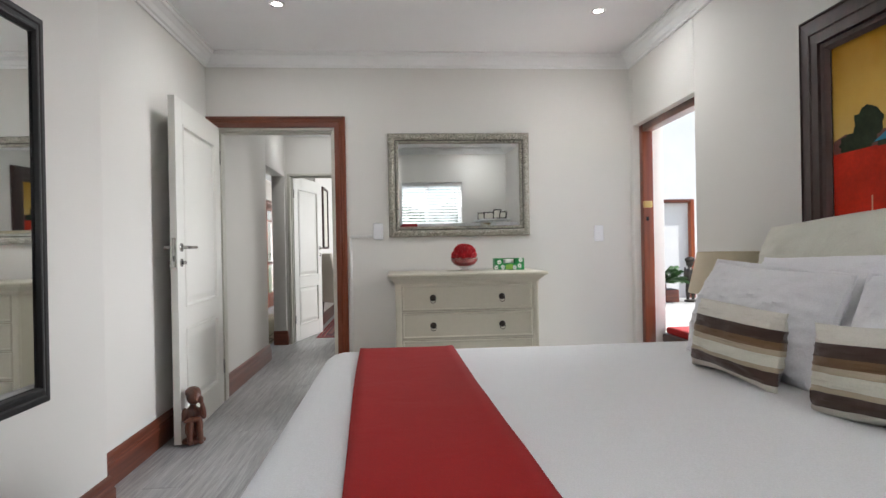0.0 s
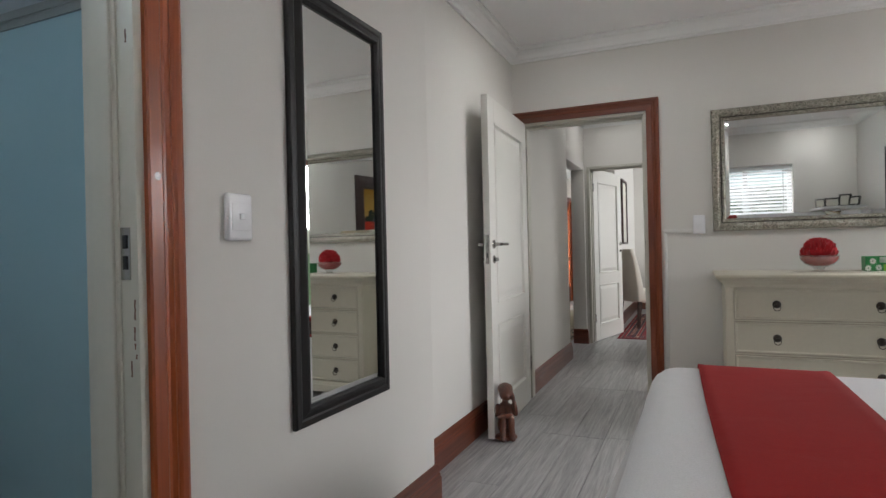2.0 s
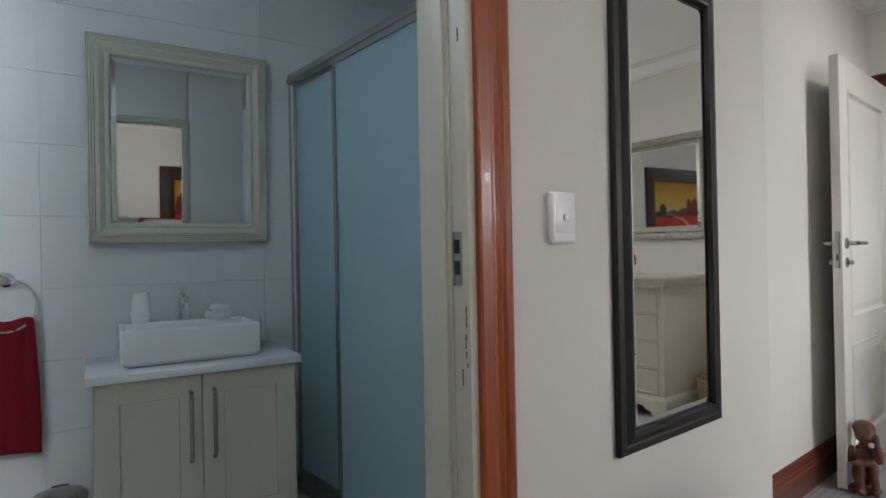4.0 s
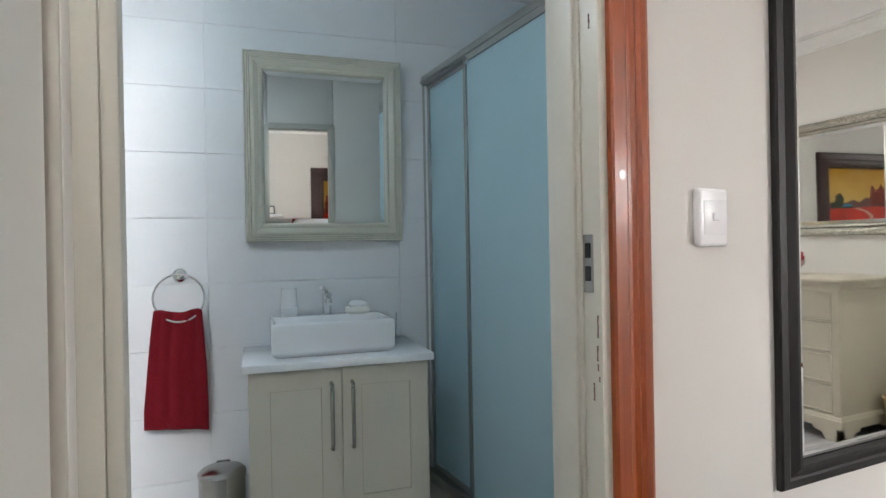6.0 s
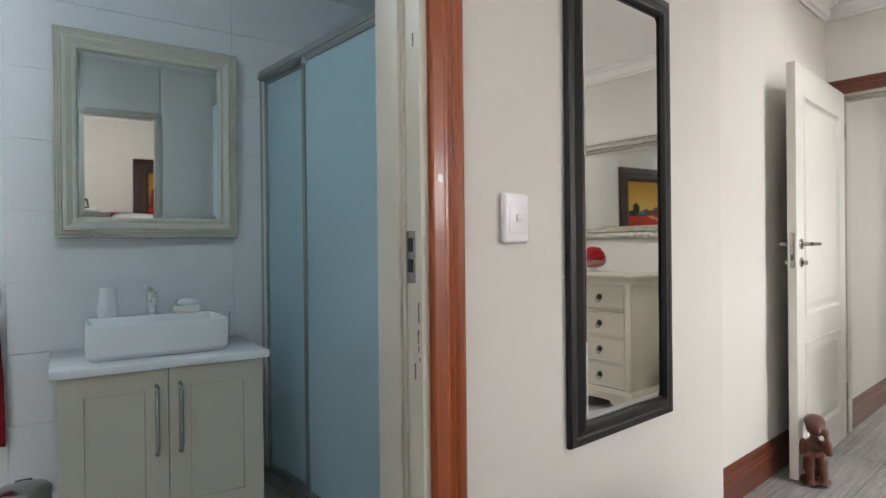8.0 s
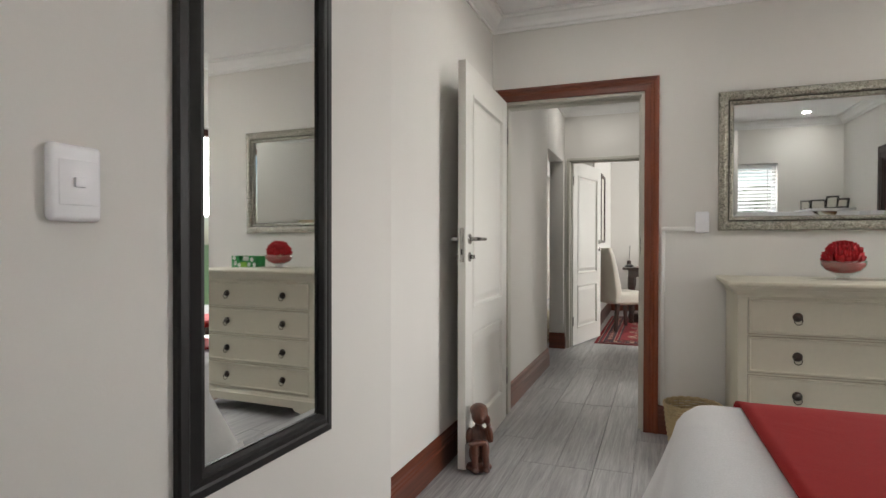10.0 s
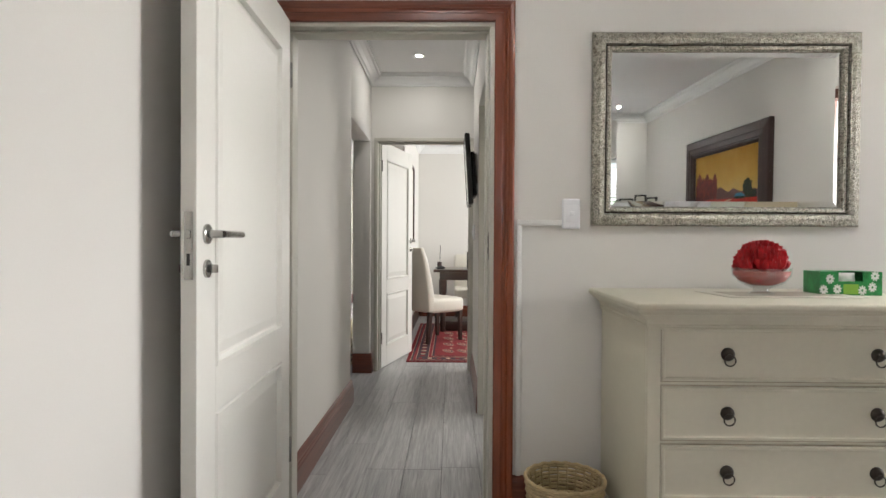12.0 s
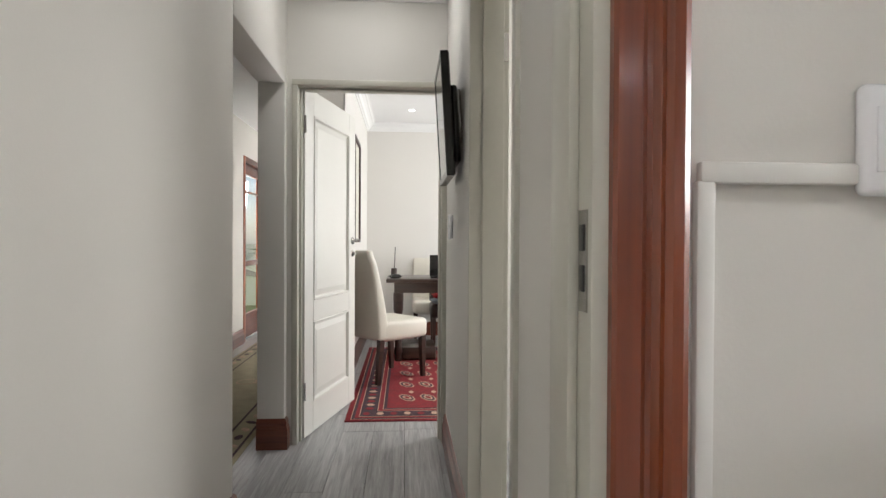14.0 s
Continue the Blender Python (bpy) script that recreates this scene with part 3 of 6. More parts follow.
# bedroom doorway
architrave("door_frame_bedroom", -1.388, -0.531, 2.046, pose(0, NORTH, 0), prof=[(p * 1.1, q) for p, q in APROF], ma=MAHOG_D)
lining("door_lining_bedroom", -1.392, -0.55, 2.028, TH + 0.006, pose(0, NORTH - 0.004, 0), "cream enamelled bedroom door lining with a steel keep")
# bathroom doorway (its front faces +x)
architrave("door_frame_bathroom", -0.50, 0.425, 2.07, WEST @ pose(LEFT1, 0, 0, 0, 0, 90), prof=[(p * 1.22, q) for p, q in APROF])


def rebated_lining():
    """The bathroom door's lining, with a deep rebate on the hinge side and a narrow one on the latch side."""
    t = thing("door_lining_bathroom", "cream enamelled bathroom door lining with chipped paint", "door frame", WEST @ pose(LEFT1 + 0.004, 0, 0, 0, 0, 90), kind="structure")
    d = TH + 0.008
    bm = box(-0.515, -0.475, 0, d, 0, 2.045, bevel=0.003)
    add_box(bm, -0.475, -0.437, 0.048, d, 0, 2.03, bevel=0.003)
    add_box(bm, -0.437, -0.412, 0.056, d, 0, 2.03, bevel=0.005)
    part("left_jamb", bm, JAMBP, t)
    bm = box(0.405, 0.44, 0, d, 0, 2.045, bevel=0.003)
    add_box(bm, 0.398, 0.405, 0.052, d, 0, 2.03, bevel=0.003)
    add_box(bm, 0.388, 0.398, 0.060, d, 0, 2.03, bevel=0.004)
    part("right_jamb", bm, JAMBP, t)
    bm = box(-0.515, 0.44, 0, d, 2.045, 2.075, bevel=0.003)
    add_box(bm, -0.475, 0.405, 0.050, d, 2.03, 2.045, bevel=0.003)
    part("head_jamb", bm, JAMBP, t)
    rng = random.Random(9)
    for y0, z0, h in ((0.012, 0.99, 0.045), (0.014, 0.945, 0.03), (0.013, 0.925, 0.014), (0.010, 0.905, 0.01), (0.026, 0.865, 0.035), (0.024, 1.60, 0.03)):
        bm = bmesh.new()
        edge = [(y0 + 0.0035 * rng.uniform(0.3, 1) * s, z0 + h * k / 6) for s, ks in ((-1, range(7)), (1, range(6, -1, -1))) for k in ks]
        bm.faces.new([bm.verts.new((0.4046, q, z)) for q, z in edge])
        f = bmesh.ops.extrude_face_region(bm, geom=bm.faces[:])
        bmesh.ops.translate(bm, vec=(0.002, 0, 0), verts=[v for v in f["geom"] if isinstance(v, bmesh.types.BMVert)])
        part("paint_chip", bm, CARVE, t, "dark bare wood where the paint has chipped")
    return t


rebated_lining()
part("knot", add_lathe(bmesh.new(), [(0.0001, 0), (0.006, 0.0003), (0.0075, 0)], 14, axis="y"), CARVE, bpy.data.objects["door_frame_bathroom"], "dark knot in the wood", at=pose(0.447, -0.0208, 1.308) @ Matrix.Diagonal((1, 1, 1.3, 1)))
# study doorway
lining("door_lining_study", -1.352, HR - 0.028, 2.02, 0.14, pose(0, HEND - 0.01, 0), "pale enamelled study door lining", stop=0.06, thick=0.032)
# side doorway in the corridor (front faces -x)
lining("door_lining_side", -5.10, -4.30, 2.035, 0.14, pose(HR - 0.012, 0, 0, 0, 0, -90), "pale enamelled side door lining with a steel hinge", thick=0.035)
part("hinge_leaf", box(HR + 0.095, HR + 0.125, 5.094, 5.0995, 1.78, 1.88, bevel=0.001), STEEL, bpy.data.objects["door_lining_side"], "steel hinge leaf", at=bpy.data.objects["door_lining_side"].matrix_basis.inverted())


def keep_plate(place):
    t = thing("strike_plate", "grey steel strike plate let into the door lining", "strike plate", place)
    bm = bmesh.new()
    add_rings(bm, 0.03, 0.115, [(0, 0), (0, 0.002), (0.004, 0.002)], pose(0, 0, 0), cap=True)
    part("plate", bm, STEEL, t)
    for z in (0.026, -0.02):
        part("slot", box(-0.008, 0.008, -0.0035, 0, z - 0.015, z + 0.015, bevel=0.001), TVB, t, "dark slot")
    return t


keep_plate(WEST @ pose(-1.375, 0.405, 1.136, 0, 0, 0))
keep_plate(pose(-0.55, NORTH + 0.022, 1.12, 0, 0, -90))


# ---- doors ----
def panel_door(name, label, width, place, flip=1, height=2.03, thick=0.04, hinges=True):
    """A two-panel moulded door; hinge edge at local x 0, leaf to +x, faces towards local -Y and +Y."""
    t = thing(name, label, "door", place, kind="structure")
    st, z0, z1, z2, z3 = 0.125, 0.18, 0.66, 0.785, height - 0.145
    bm = bmesh.new()
    y0, y1 = -thick / 2, thick / 2
    for b in ((0, st, y0, y1, 0, height), (width - st, width, y0, y1, 0, height), (st, width - st, y0, y1, 0, z0), (st, width - st, y0, y1, z1, z2), (st, width - st, y0, y1, z3, height)):
        add_box(bm, *b, bevel=0.0015, segs=1)
    part("leaf", bm, DOORP, t)
    for a, b in ((z0, z1), (z2, z3)):
        bm = bmesh.new()
        for s in (0, 180):
            pl = pose(width / 2, 0, (a + b) / 2, 0, 0, s)
            add_rings(bm, width - 2 * st, b - a, [(0, thick / 2), (0.004, thick / 2 + 0.006), (0.013, thick / 2 + 0.005), (0.019, thick / 2 - 0.012), (0.027, thick / 2 - 0.013), (0.062, thick / 2 - 0.003)], pl, back=False)
        part("panel", bm, DOORP, t)
    lx, lz = width - 0.062, 1.145
    for s in (1, -1):
        h = part("door_handle", add_lathe(bmesh.new(), [(0.0001, 0), (0.026, 0), (0.026, 0.006), (0.022, 0.009), (0.011, 0.010), (0.010, 0.045), (0.0001, 0.046)], 24, axis="y"), STEEL, t, "brushed steel lever handle", at=pose(lx, s * thick / 2, lz, 0, 0, 0 if s > 0 else 180))
        d = -1 if s > 0 else 1
        part("lever", add_tube(bmesh.new(), [(0, 0.045, 0), (d * 0.012, 0.05, 0), (d * 0.03, 0.05, 0), (d * 0.125, 0.05, 0)], 0.0095, 10), STEEL, h)
        k = part("escutcheon", add_lathe(bmesh.new(), [(0.0001, 0), (0.024, 0), (0.024, 0.006), (0.02, 0.008), (0.0001, 0.008)], 24, axis="y"), STEEL, t, "brushed steel key plate", at=pose(lx, s * thick / 2, lz - 0.09, 0, 0, 0 if s > 0 else 180))
        part("key", box(-0.005, 0.005, 0.008, 0.03, -0.011, 0.011, bevel=0.003), STEEL, k)
    part("lock_faceplate", box(width - 0.0005, width + 0.0025, -0.011, 0.011, lz - 0.115, lz + 0.055, bevel=0.001), STEEL, t, "steel lock face plate")
    part("latch_bolt", box(width + 0.0025, width + 0.007, -0.006, 0.006, lz - 0.012, lz + 0.010, bevel=0.002), STEEL, t)
    part("key_slot", box(width + 0.002, width + 0.0032, -0.004, 0.004, lz - 0.08, lz - 0.05), TVB, t, "dark bolt slot")
    if hinges:
        for z in (0.22, height - 0.27):
            part("hinge", add_tube(bmesh.new(), [(-0.004, flip * (thick / 2 + 0.002), z), (-0.004, flip * (thick / 2 + 0.002), z + 0.1)], 0.007), STEEL, t, "steel butt hinge")
    return t


panel_door("door_1", "cream two-panel bedroom door standing open against the wall", 0.93, pose(-1.390, NORTH - 0.040, 0.008, 0, 0, -88.2))
panel_door("door_2", "white two-panel study door standing open", 0.86, pose(-1.345, HEND + 0.085, 0.008, 0, 0, 75.5), flip=-1)

panel_door("door_3", "cream two-panel bathroom door swung wide into the bedroom", 0.80, pose(-1.338, -0.506, 0.008, 0, 0, -15), flip=-1)


# ---- fixtures on the walls ----
def light_switch(name, label, place, w=0.075, h=0.125):
    t = thing(name, label, "light switch", place)
    part("cover_plate", box(-w / 2, w / 2, -0.02, 0.0, -h / 2, h / 2, bevel=0.0095, segs=4), SWITCHW, t)
    part("inset", box(-w / 2 + 0.014, w / 2 - 0.010, -0.0212, -0.019, -0.036, 0.036, bevel=0.0008), SWITCHW, t)
    part("rocker", box(-0.007, 0.011, -0.0265, -0.021, -0.007, 0.009, bevel=0.0015), SWITCHW, t)
    return t


light_switch("light_switch", "white plastic light switch beside the bathroom door", WEST @ pose(LEFT1, 0.697, 1.227, 0, 0, 90), 0.09)
light_switch("light_switch", "white plastic light switch fed by surface trunking", pose(-0.213, NORTH, 1.256))
light_switch("light_switch", "white plastic light switch by the patio door", pose(1.503, NORTH, 1.212), 0.075)
light_switch("light_switch", "white plastic light switch in the corridor", pose(HR, 5.95, 1.22, 0, 0, -90))
tr = thing("cable_trunking", "white painted surface cable trunking", "trunking")
part("horizontal_run", box(-0.432, -0.25, NORTH - 0.014, NORTH, 1.206, 1.230, bevel=0.004), TRUNK, tr)
part("vertical_run", box(-0.436, -0.414, NORTH - 0.0135, NORTH, 0.168, 1.209, bevel=0.004), TRUNK, tr)


def downlight(x, y, z):
    t = thing("downlight", "round chrome recessed ceiling downlight, switched on", "downlight", pose(x, y, z), group="ceiling downlights")
    part("rim", add_lathe(bmesh.new(), [(0.032, 0.002), (0.034, -0.003), (0.044, -0.004), (0.048, 0.0), (0.0481, 0.001)], 28), CHROME, t)
    part("lens", add_lathe(bmesh.new(), [(0.0001, -0.0015), (0.028, -0.002), (0.032, 0.0015)], 24), LIT, t, "glowing lamp lens")


for x, y in ((-0.76, 2.79), (1.22, 2.83), (1.16, -0.5), (-0.76, -0.5)):
    downlight(x, y, CEILZ)
downlight(-0.965, 5.82, CEILZ)
downlight(-0.68, 9.45, 2.6)


def mirror_frame(name, label, w, h, place, prof, fmat, inset, flabel=""):
    t = thing(name, label, "mirror", place)
    part("frame", add_rings(bmesh.new(), w, h, prof, I4, cap=False), fmat, t, flabel)
    bw = w / 2 - inset
    bm = bmesh.new()
    add_rings(bm, 2 * bw, h - 2 * inset, [(0, 0.003), (0, 0.010), (0.022, 0.0125)], I4)
    part("glass", bm, MIRROR, t, "bevelled silver mirror glass")
    return t


mirror_frame("wall_mirror", "wide mirror in an ornate silver scrollwork frame", 1.088, 0.79, pose(0.4125, NORTH - 0.0045, 1.602, 0.6, 0, 0),
             [(0, 0), (0, 0.018), (0.006, 0.026), (0.03, 0.033), (0.048, 0.030), (0.053, 0.020)], ORNATE, 0.08)
wmir = bpy.data.objects["wall_mirror"]
part("groove", add_rings(bmesh.new(), 0.985, 0.687, [(0, 0.010), (0, 0.0195), (0.007, 0.0195), (0.007, 0.012)], I4, cap=False, back=False), BRONZE, wmir, "dark groove inside the frame")
part("slip", add_rings(bmesh.new(), 0.972, 0.674, [(0, 0.010), (0, 0.024), (0.004, 0.027), (0.014, 0.026), (0.022, 0.012)], I4, cap=False, back=False), ORNATE, wmir, "slim silver inner slip")
mirror_frame("long_mirror", "tall narrow wall mirror in a black stained frame", 0.548, 1.362, pose(LEFT1 + 0.003, 1.178, 1.281, 0, 0, 88.9),
             [(0, 0), (0, 0.012), (0.004, 0.017), (0.022, 0.019), (0.028, 0.016), (0.048, 0.026), (0.056, 0.026), (0.062, 0.012)], BLACKF, 0.06)
mirror_frame("bathroom_mirror", "square bathroom mirror in a reeded cream frame", 0.745, 0.885, pose(BX + 0.008, 0.376, 1.657, 0, 0, 90) @ pose(0, 0, 0, 0.9, 0, 0),
             [(0, 0), (0, 0.02), (0.004, 0.026), (0.010, 0.021), (0.014, 0.028), (0.020, 0.023), (0.024, 0.030), (0.030, 0.025), (0.034, 0.032), (0.044, 0.034), (0.066, 0.022), (0.072, 0.027), (0.082, 0.026), (0.09, 0.008)], VANP, 0.088)

# unseen roof over the house, added so its eaves keep sun patches out
shell("roof", [(-3.6, 2.35, -1.6, 12.6, 2.78, 2.9)], PLASTER, "unseen flat roof slab added with eaves to block the sun", "roof")


# ---- bedroom: bed and bedding ----
def outline(x0, x1, y0, y1, r, n=12, k=26):
    """A rounded rectangle as points with outward ways."""
    out = []
    for cx, cy, a0 in ((x1 - r, y1 - r, 0), (x0 + r, y1 - r, 90), (x0 + r, y0 + r, 180), (x1 - r, y0 + r, 270)):
        for i in range(n + 1):
            a = radians(a0 + 90 * i / n)
            out.append((Vector((cx + r * math.cos(a), cy + r * math.sin(a), 0)), Vector((math.cos(a), math.sin(a), 0))))
    full = []
    for i, (p, d) in enumerate(out):
        q, e = out[(i + 1) % len(out)]
        steps = max(1, int((q - p).length / 0.035))
        for j in range(steps):
            f = j / steps
            full.append((p.lerp(q, f), d.lerp(e, f).normalized()))
    return full


BX0, BX1, BY_0, BY_1, BTOP = -0.41, 1.59, 0.07, 1.915, 0.676
bed = thing("bed", "king-size bed made up beneath a white bedspread", "bed")
part("base", box(BX0 + 0.06, BX1, BY_0 + 0.05, BY_1 - 0.05, 0.06, 0.36, bevel=0.02), VAL, bed, "ivory upholstered bed base")
part("mattress", box(BX0 + 0.05, BX1, BY_0 + 0.04, BY_1 - 0.04, 0.362, 0.655, bevel=0.05, segs=4), BEDW, bed)
for x in (BX0 + 0.16, BX1 - 0.12):
    for y in (BY_0 + 0.16, BY_1 - 0.16):
        part("leg", add_lathe(bmesh.new(), [(0.0001, 0), (0.03, 0), (0.03, 0.058), (0.0001, 0.06)], 16, (x, y, 0)), DARKW, bed)


def bedspread():
    pts, bm, rings = outline(BX0, BX1, BY_0, BY_1, 0.11), bmesh.new(), []
    n = len(pts)
    for inset, z, fold in ((0.85, BTOP, 0), (0.6, BTOP, 0), (0.4, BTOP, 0), (0.25, BTOP, 0), (0.14, BTOP - 0.001, 0), (0.09, BTOP - 0.004, 0), (0.055, BTOP - 0.014, 0), (0.028, BTOP - 0.034, 0.0), (0.010, BTOP - 0.062, 0.001), (0.002, BTOP - 0.10, 0.003), (-0.022, 0.47, 0.010), (-0.058, 0.32, 0.02), (-0.10, 0.16, 0.032), (-0.135, 0.015, 0.042)):
        ring = []
        for i, (p, d) in enumerate(pts):
            c = Vector(((BX0 + BX1) / 2, (BY_0 + BY_1) / 2, 0))
            if inset > 0.12:
                q = Vector((c.x + (p.x - c.x) * (1 - inset * 0.95), c.y + (p.y - c.y) * (1 - inset * 0.95), 0))
            else:
                q = p - d * inset
            if inset < 0 and p.y < 1.0:
                q = p - d * inset * (0.25 + 0.75 * max(0.0, p.y / 1.0))
            corner = 4 * abs(d.x * d.y)
            w = fold * (math.sin(i * 0.42 + 2 * math.sin(i * 0.071)) + 0.5 * math.sin(i * 0.19) + corner * 1.3)
            h = 0.004 * noise.noise(Vector((q.x * 2.2, q.y * 2.2, 0))) if z > 0.6 else 0
            ring.append(bm.verts.new((q.x + d.x * w, q.y + d.y * w, z + h)))
        rings.append(ring)
    for a, b in zip(rings, rings[1:]):
        for i in range(n):
            bm.faces.new((a[i], a[(i + 1) % n], b[(i + 1) % n], b[i]))
    bm.faces.new(rings[0])
    return part("bedspread", bm, BEDW, None, "smooth white cotton bedspread draped over the bed", category="bedspread")


bedspread()


def runner():
    bm, rows = bmesh.new(), []
    prof = [(BY_1 + 0.080, 0.30), (BY_1 + 0.040, 0.45), (BY_1 + 0.016, 0.58), (BY_1 + 0.004, BTOP - 0.055), (BY_1 - 0.02, BTOP - 0.018), (BY_1 - 0.06, BTOP + 0.001), (BY_1 - 0.11, BTOP + 0.007)]
    k = 30
    prof += [(BY_1 - 0.11 - (BY_1 - BY_0 - 0.22) * i / k, BTOP + 0.0085) for i in range(1, k)]
    prof += [(BY_0 + 0.11, BTOP + 0.007), (BY_0 + 0.06, BTOP + 0.001), (BY_0 + 0.02, BTOP - 0.018), (BY_0 - 0.004, BTOP - 0.055), (BY_0 - 0.035, 0.5), (BY_0 - 0.08, 0.30)]
    for j in range(13):
        u = j / 12
        row = []
        for i, (y, z) in enumerate(prof):
            left, right = -0.234 + 0.042 * (1.65 - y), 0.168 + 0.022 * (1.65 - y)
            x = left + (right - left) * u + 0.004 * math.sin(y * 3.1 + 1)
            hem = 0.0025 if j in (0, 12) else 0
            row.append(bm.verts.new((x, y, z + hem + 0.002 * noise.noise(Vector((x * 5, y * 5, 3))))))
        rows.append(row)
    for a, b in zip(rows, rows[1:]):
        for i in range(len(prof) - 1):
            bm.faces.new((a[i], a[i + 1], b[i + 1], b[i]))
    ob = part("bed_runner", bm, RED, None, "plain red woven runner laid across the foot of the bed", category="bed runner")
    sol = ob.modifiers.new("thickness", "SOLIDIFY")
    sol.thickness, sol.offset = 0.005, 1
    return ob


runner()


def cushion_bm(w, h, t, v0=0.0, v1=1.0, seed=0, puff=1.0, proud=0.0, n=34):
    """A stuffed pillow, w by h by t about its middle, pinched at the corners; v0..v1 takes a band of it."""
    bm, sides = bmesh.new(), []
    for s in (-1, 1):
        grid = []
        for j in range(n + 1):
            v = v0 + (v1 - v0) * j / n
            row = []
            for i in range(n + 1):
                u = i / n
                a, b = 2 * u - 1, 2 * v - 1
                f = max(0.0, (1 - abs(a) ** 2.6) * (1 - abs(b) ** 2.6)) ** 0.55
                pin = 1 - 0.05 * (1 - b * b) * abs(a) ** 3
                pin2 = 1 - 0.05 * (1 - a * a) * abs(b) ** 3
                nz = noise.noise(Vector((a * 1.6 + seed, b * 1.6, s * 2.0))) * 0.16 + noise.noise(Vector((a * 4 + seed, b * 3, s * 5.0))) * 0.06
                crease = noise.noise(Vector((a * 2.2 + b * 1.3 + seed * 3, b * 4.5 - a * 1.5, s * 3.0)))
                nz += 0.10 * max(0.0, 1 - 5.5 * abs(crease)) * (0.3 + abs(a)) + 0.05 * noise.noise(Vector((a * 9 + seed, b * 6, s * 2.0)))
                for ca, cb in ((-1, -1), (1, -1), (1, 1), (-1, 1)):  # tension folds that fan out of the corners
                    away = math.hypot(a - ca, b - cb)
                    nz += 0.11 * math.exp(-1.6 * away) * math.sin(11 * math.atan2(b - cb, a - ca) + seed + 2 * noise.noise(Vector((a * 2, b * 2, seed))))
                b += 0.03 * math.sin(2.3 * a + seed) * abs(b) ** 2
                th = s * (t / 2) * f * (1 + nz) + s * (0.003 + proud)
                row.append(bm.verts.new((a * w / 2 * pin, th, b * h / 2 * pin2 - 0.008 * (1 - b) * nz)))
            grid.append(row)
        sides.append(grid)
        for j in range(n):
            for i in range(n):
                q = (grid[j][i], grid[j][i + 1], grid[j + 1][i + 1], grid[j + 1][i])
                bm.faces.new(q if s < 0 else q[::-1])
    A, B = sides
    ring = lambda g: [g[0][i] for i in range(n)] + [g[j][n] for j in range(n)] + [g[n][i] for i in range(n, 0, -1)] + [g[j][0] for j in range(n, 0, -1)]  # noqa: E731
    a, b = ring(A), ring(B)
    for i in range(len(a)):
        k = (i + 1) % len(a)
        bm.faces.new((a[i], b[i], b[k], a[k]))
    return bm


def pillow(label, w, h, t, place, material, seed, category="pillow"):
    return part("pillow", cushion_bm(w, h, t, seed=seed), material, None, label, at=place, category=category, group="pillows on the bed")


def flange_pillow(label, w, h, t, place, material, seed):
    ob = thing("pillow", label, "pillow", place, group="pillows on the bed")
    part("filling", cushion_bm(w - 0.015, h - 0.015, t, seed=seed, n=44), material, ob)
    bm = bmesh.new()
    n = 48
    ring = [(-w / 2 + w * k / n, -h / 2) for k in range(n)] + [(w / 2, -h / 2 + h * k / n) for k in range(n)] + [(w / 2 - w * k / n, h / 2) for k in range(n)] + [(-w / 2, h / 2 - h * k / n) for k in range(n)]
    rows = []
    for f, lift in ((1.0, 0.0), (0.95, 0.0), (0.88, 0.004), (0.80, 0.006)):
        rows.append([bm.verts.new((x * f, lift - 0.004 + (f > 0.9) * 0.010 * noise.noise(Vector((x * 9 + seed, z * 9, 1.0))), z * f)) for x, z in ring])
    for p, q in zip(rows, rows[1:]):
        for k in range(len(ring)):
            m = (k + 1) % len(ring)
            bm.faces.new((p[k], p[m], q[m], q[k]))
    border = part("border", bm, material, ob)
    sol = border.modifiers.new("thickness", "SOLIDIFY")
    sol.thickness, sol.offset = 0.006, 0
    return ob


def lean(x, y, z, back, turn=0.0, roll=0.0):
    """Stands a pillow facing -x on the bed, leaning back."""
    return pose(x, y, z, 0, 0, -90 + turn) @ pose(0, 0, 0, -back, roll, 0)


pillow("large ivory linen pillow leaning on the wall", 0.92, 0.60, 0.26, lean(1.50, 1.27, 0.93, 17, -2, -3), PILC, 1)
pillow("large ivory linen pillow leaning on the wall", 0.92, 0.60, 0.26, lean(1.50, 0.36, 0.93, 16, 2, 1), PILC, 4)
pillow("plump white cotton pillow in the second row", 0.72, 0.44, 0.19, lean(1.345, 1.13, 0.865, 22, 3, -1), PILW, 7)
pillow("plump white cotton pillow in the second row", 0.72, 0.44, 0.19, lean(1.345, 0.36, 0.865, 22, -2, 1), PILW, 9)
flange_pillow("white cotton pillow with a flat border", 0.66, 0.39, 0.23, lean(1.185, 1.208, 0.852, 21, 4, 3.0), PILW, 12)
flange_pillow("white cotton pillow with a flat border", 0.66, 0.39, 0.23, lean(1.20, 0.46, 0.852, 22, 4, -1), PILW, 15)
for y, turn, roll, seed in ((1.105, 3, 1.0, 21), (0.545, 7, -4.0, 25)):
    c = thing("striped_cushion", "oblong cream cushion with brown and gold satin stripes", "cushion", lean(1.035 if y > 1 else 1.075, y, 0.796, 9, turn, roll), group="striped cushions on the bed")
    for nm, m, a, b in (("cream_band", VAL, 0.0, 0.10), ("dark_stripe", STR_D, 0.10, 0.25), ("gold_stripe", STR_L, 0.25, 0.31), ("ivory_stripe", PILC, 0.31, 0.45), ("gold_stripe", STR_L, 0.45, 0.52), ("brown_stripe", STR_M, 0.52, 0.62), ("dark_stripe", STR_D, 0.62, 0.77), ("cream_band", VAL, 0.77, 1.0)):
        part(nm, cushion_bm(0.44, 0.24, 0.13, a, b, seed, n=18), m, c)

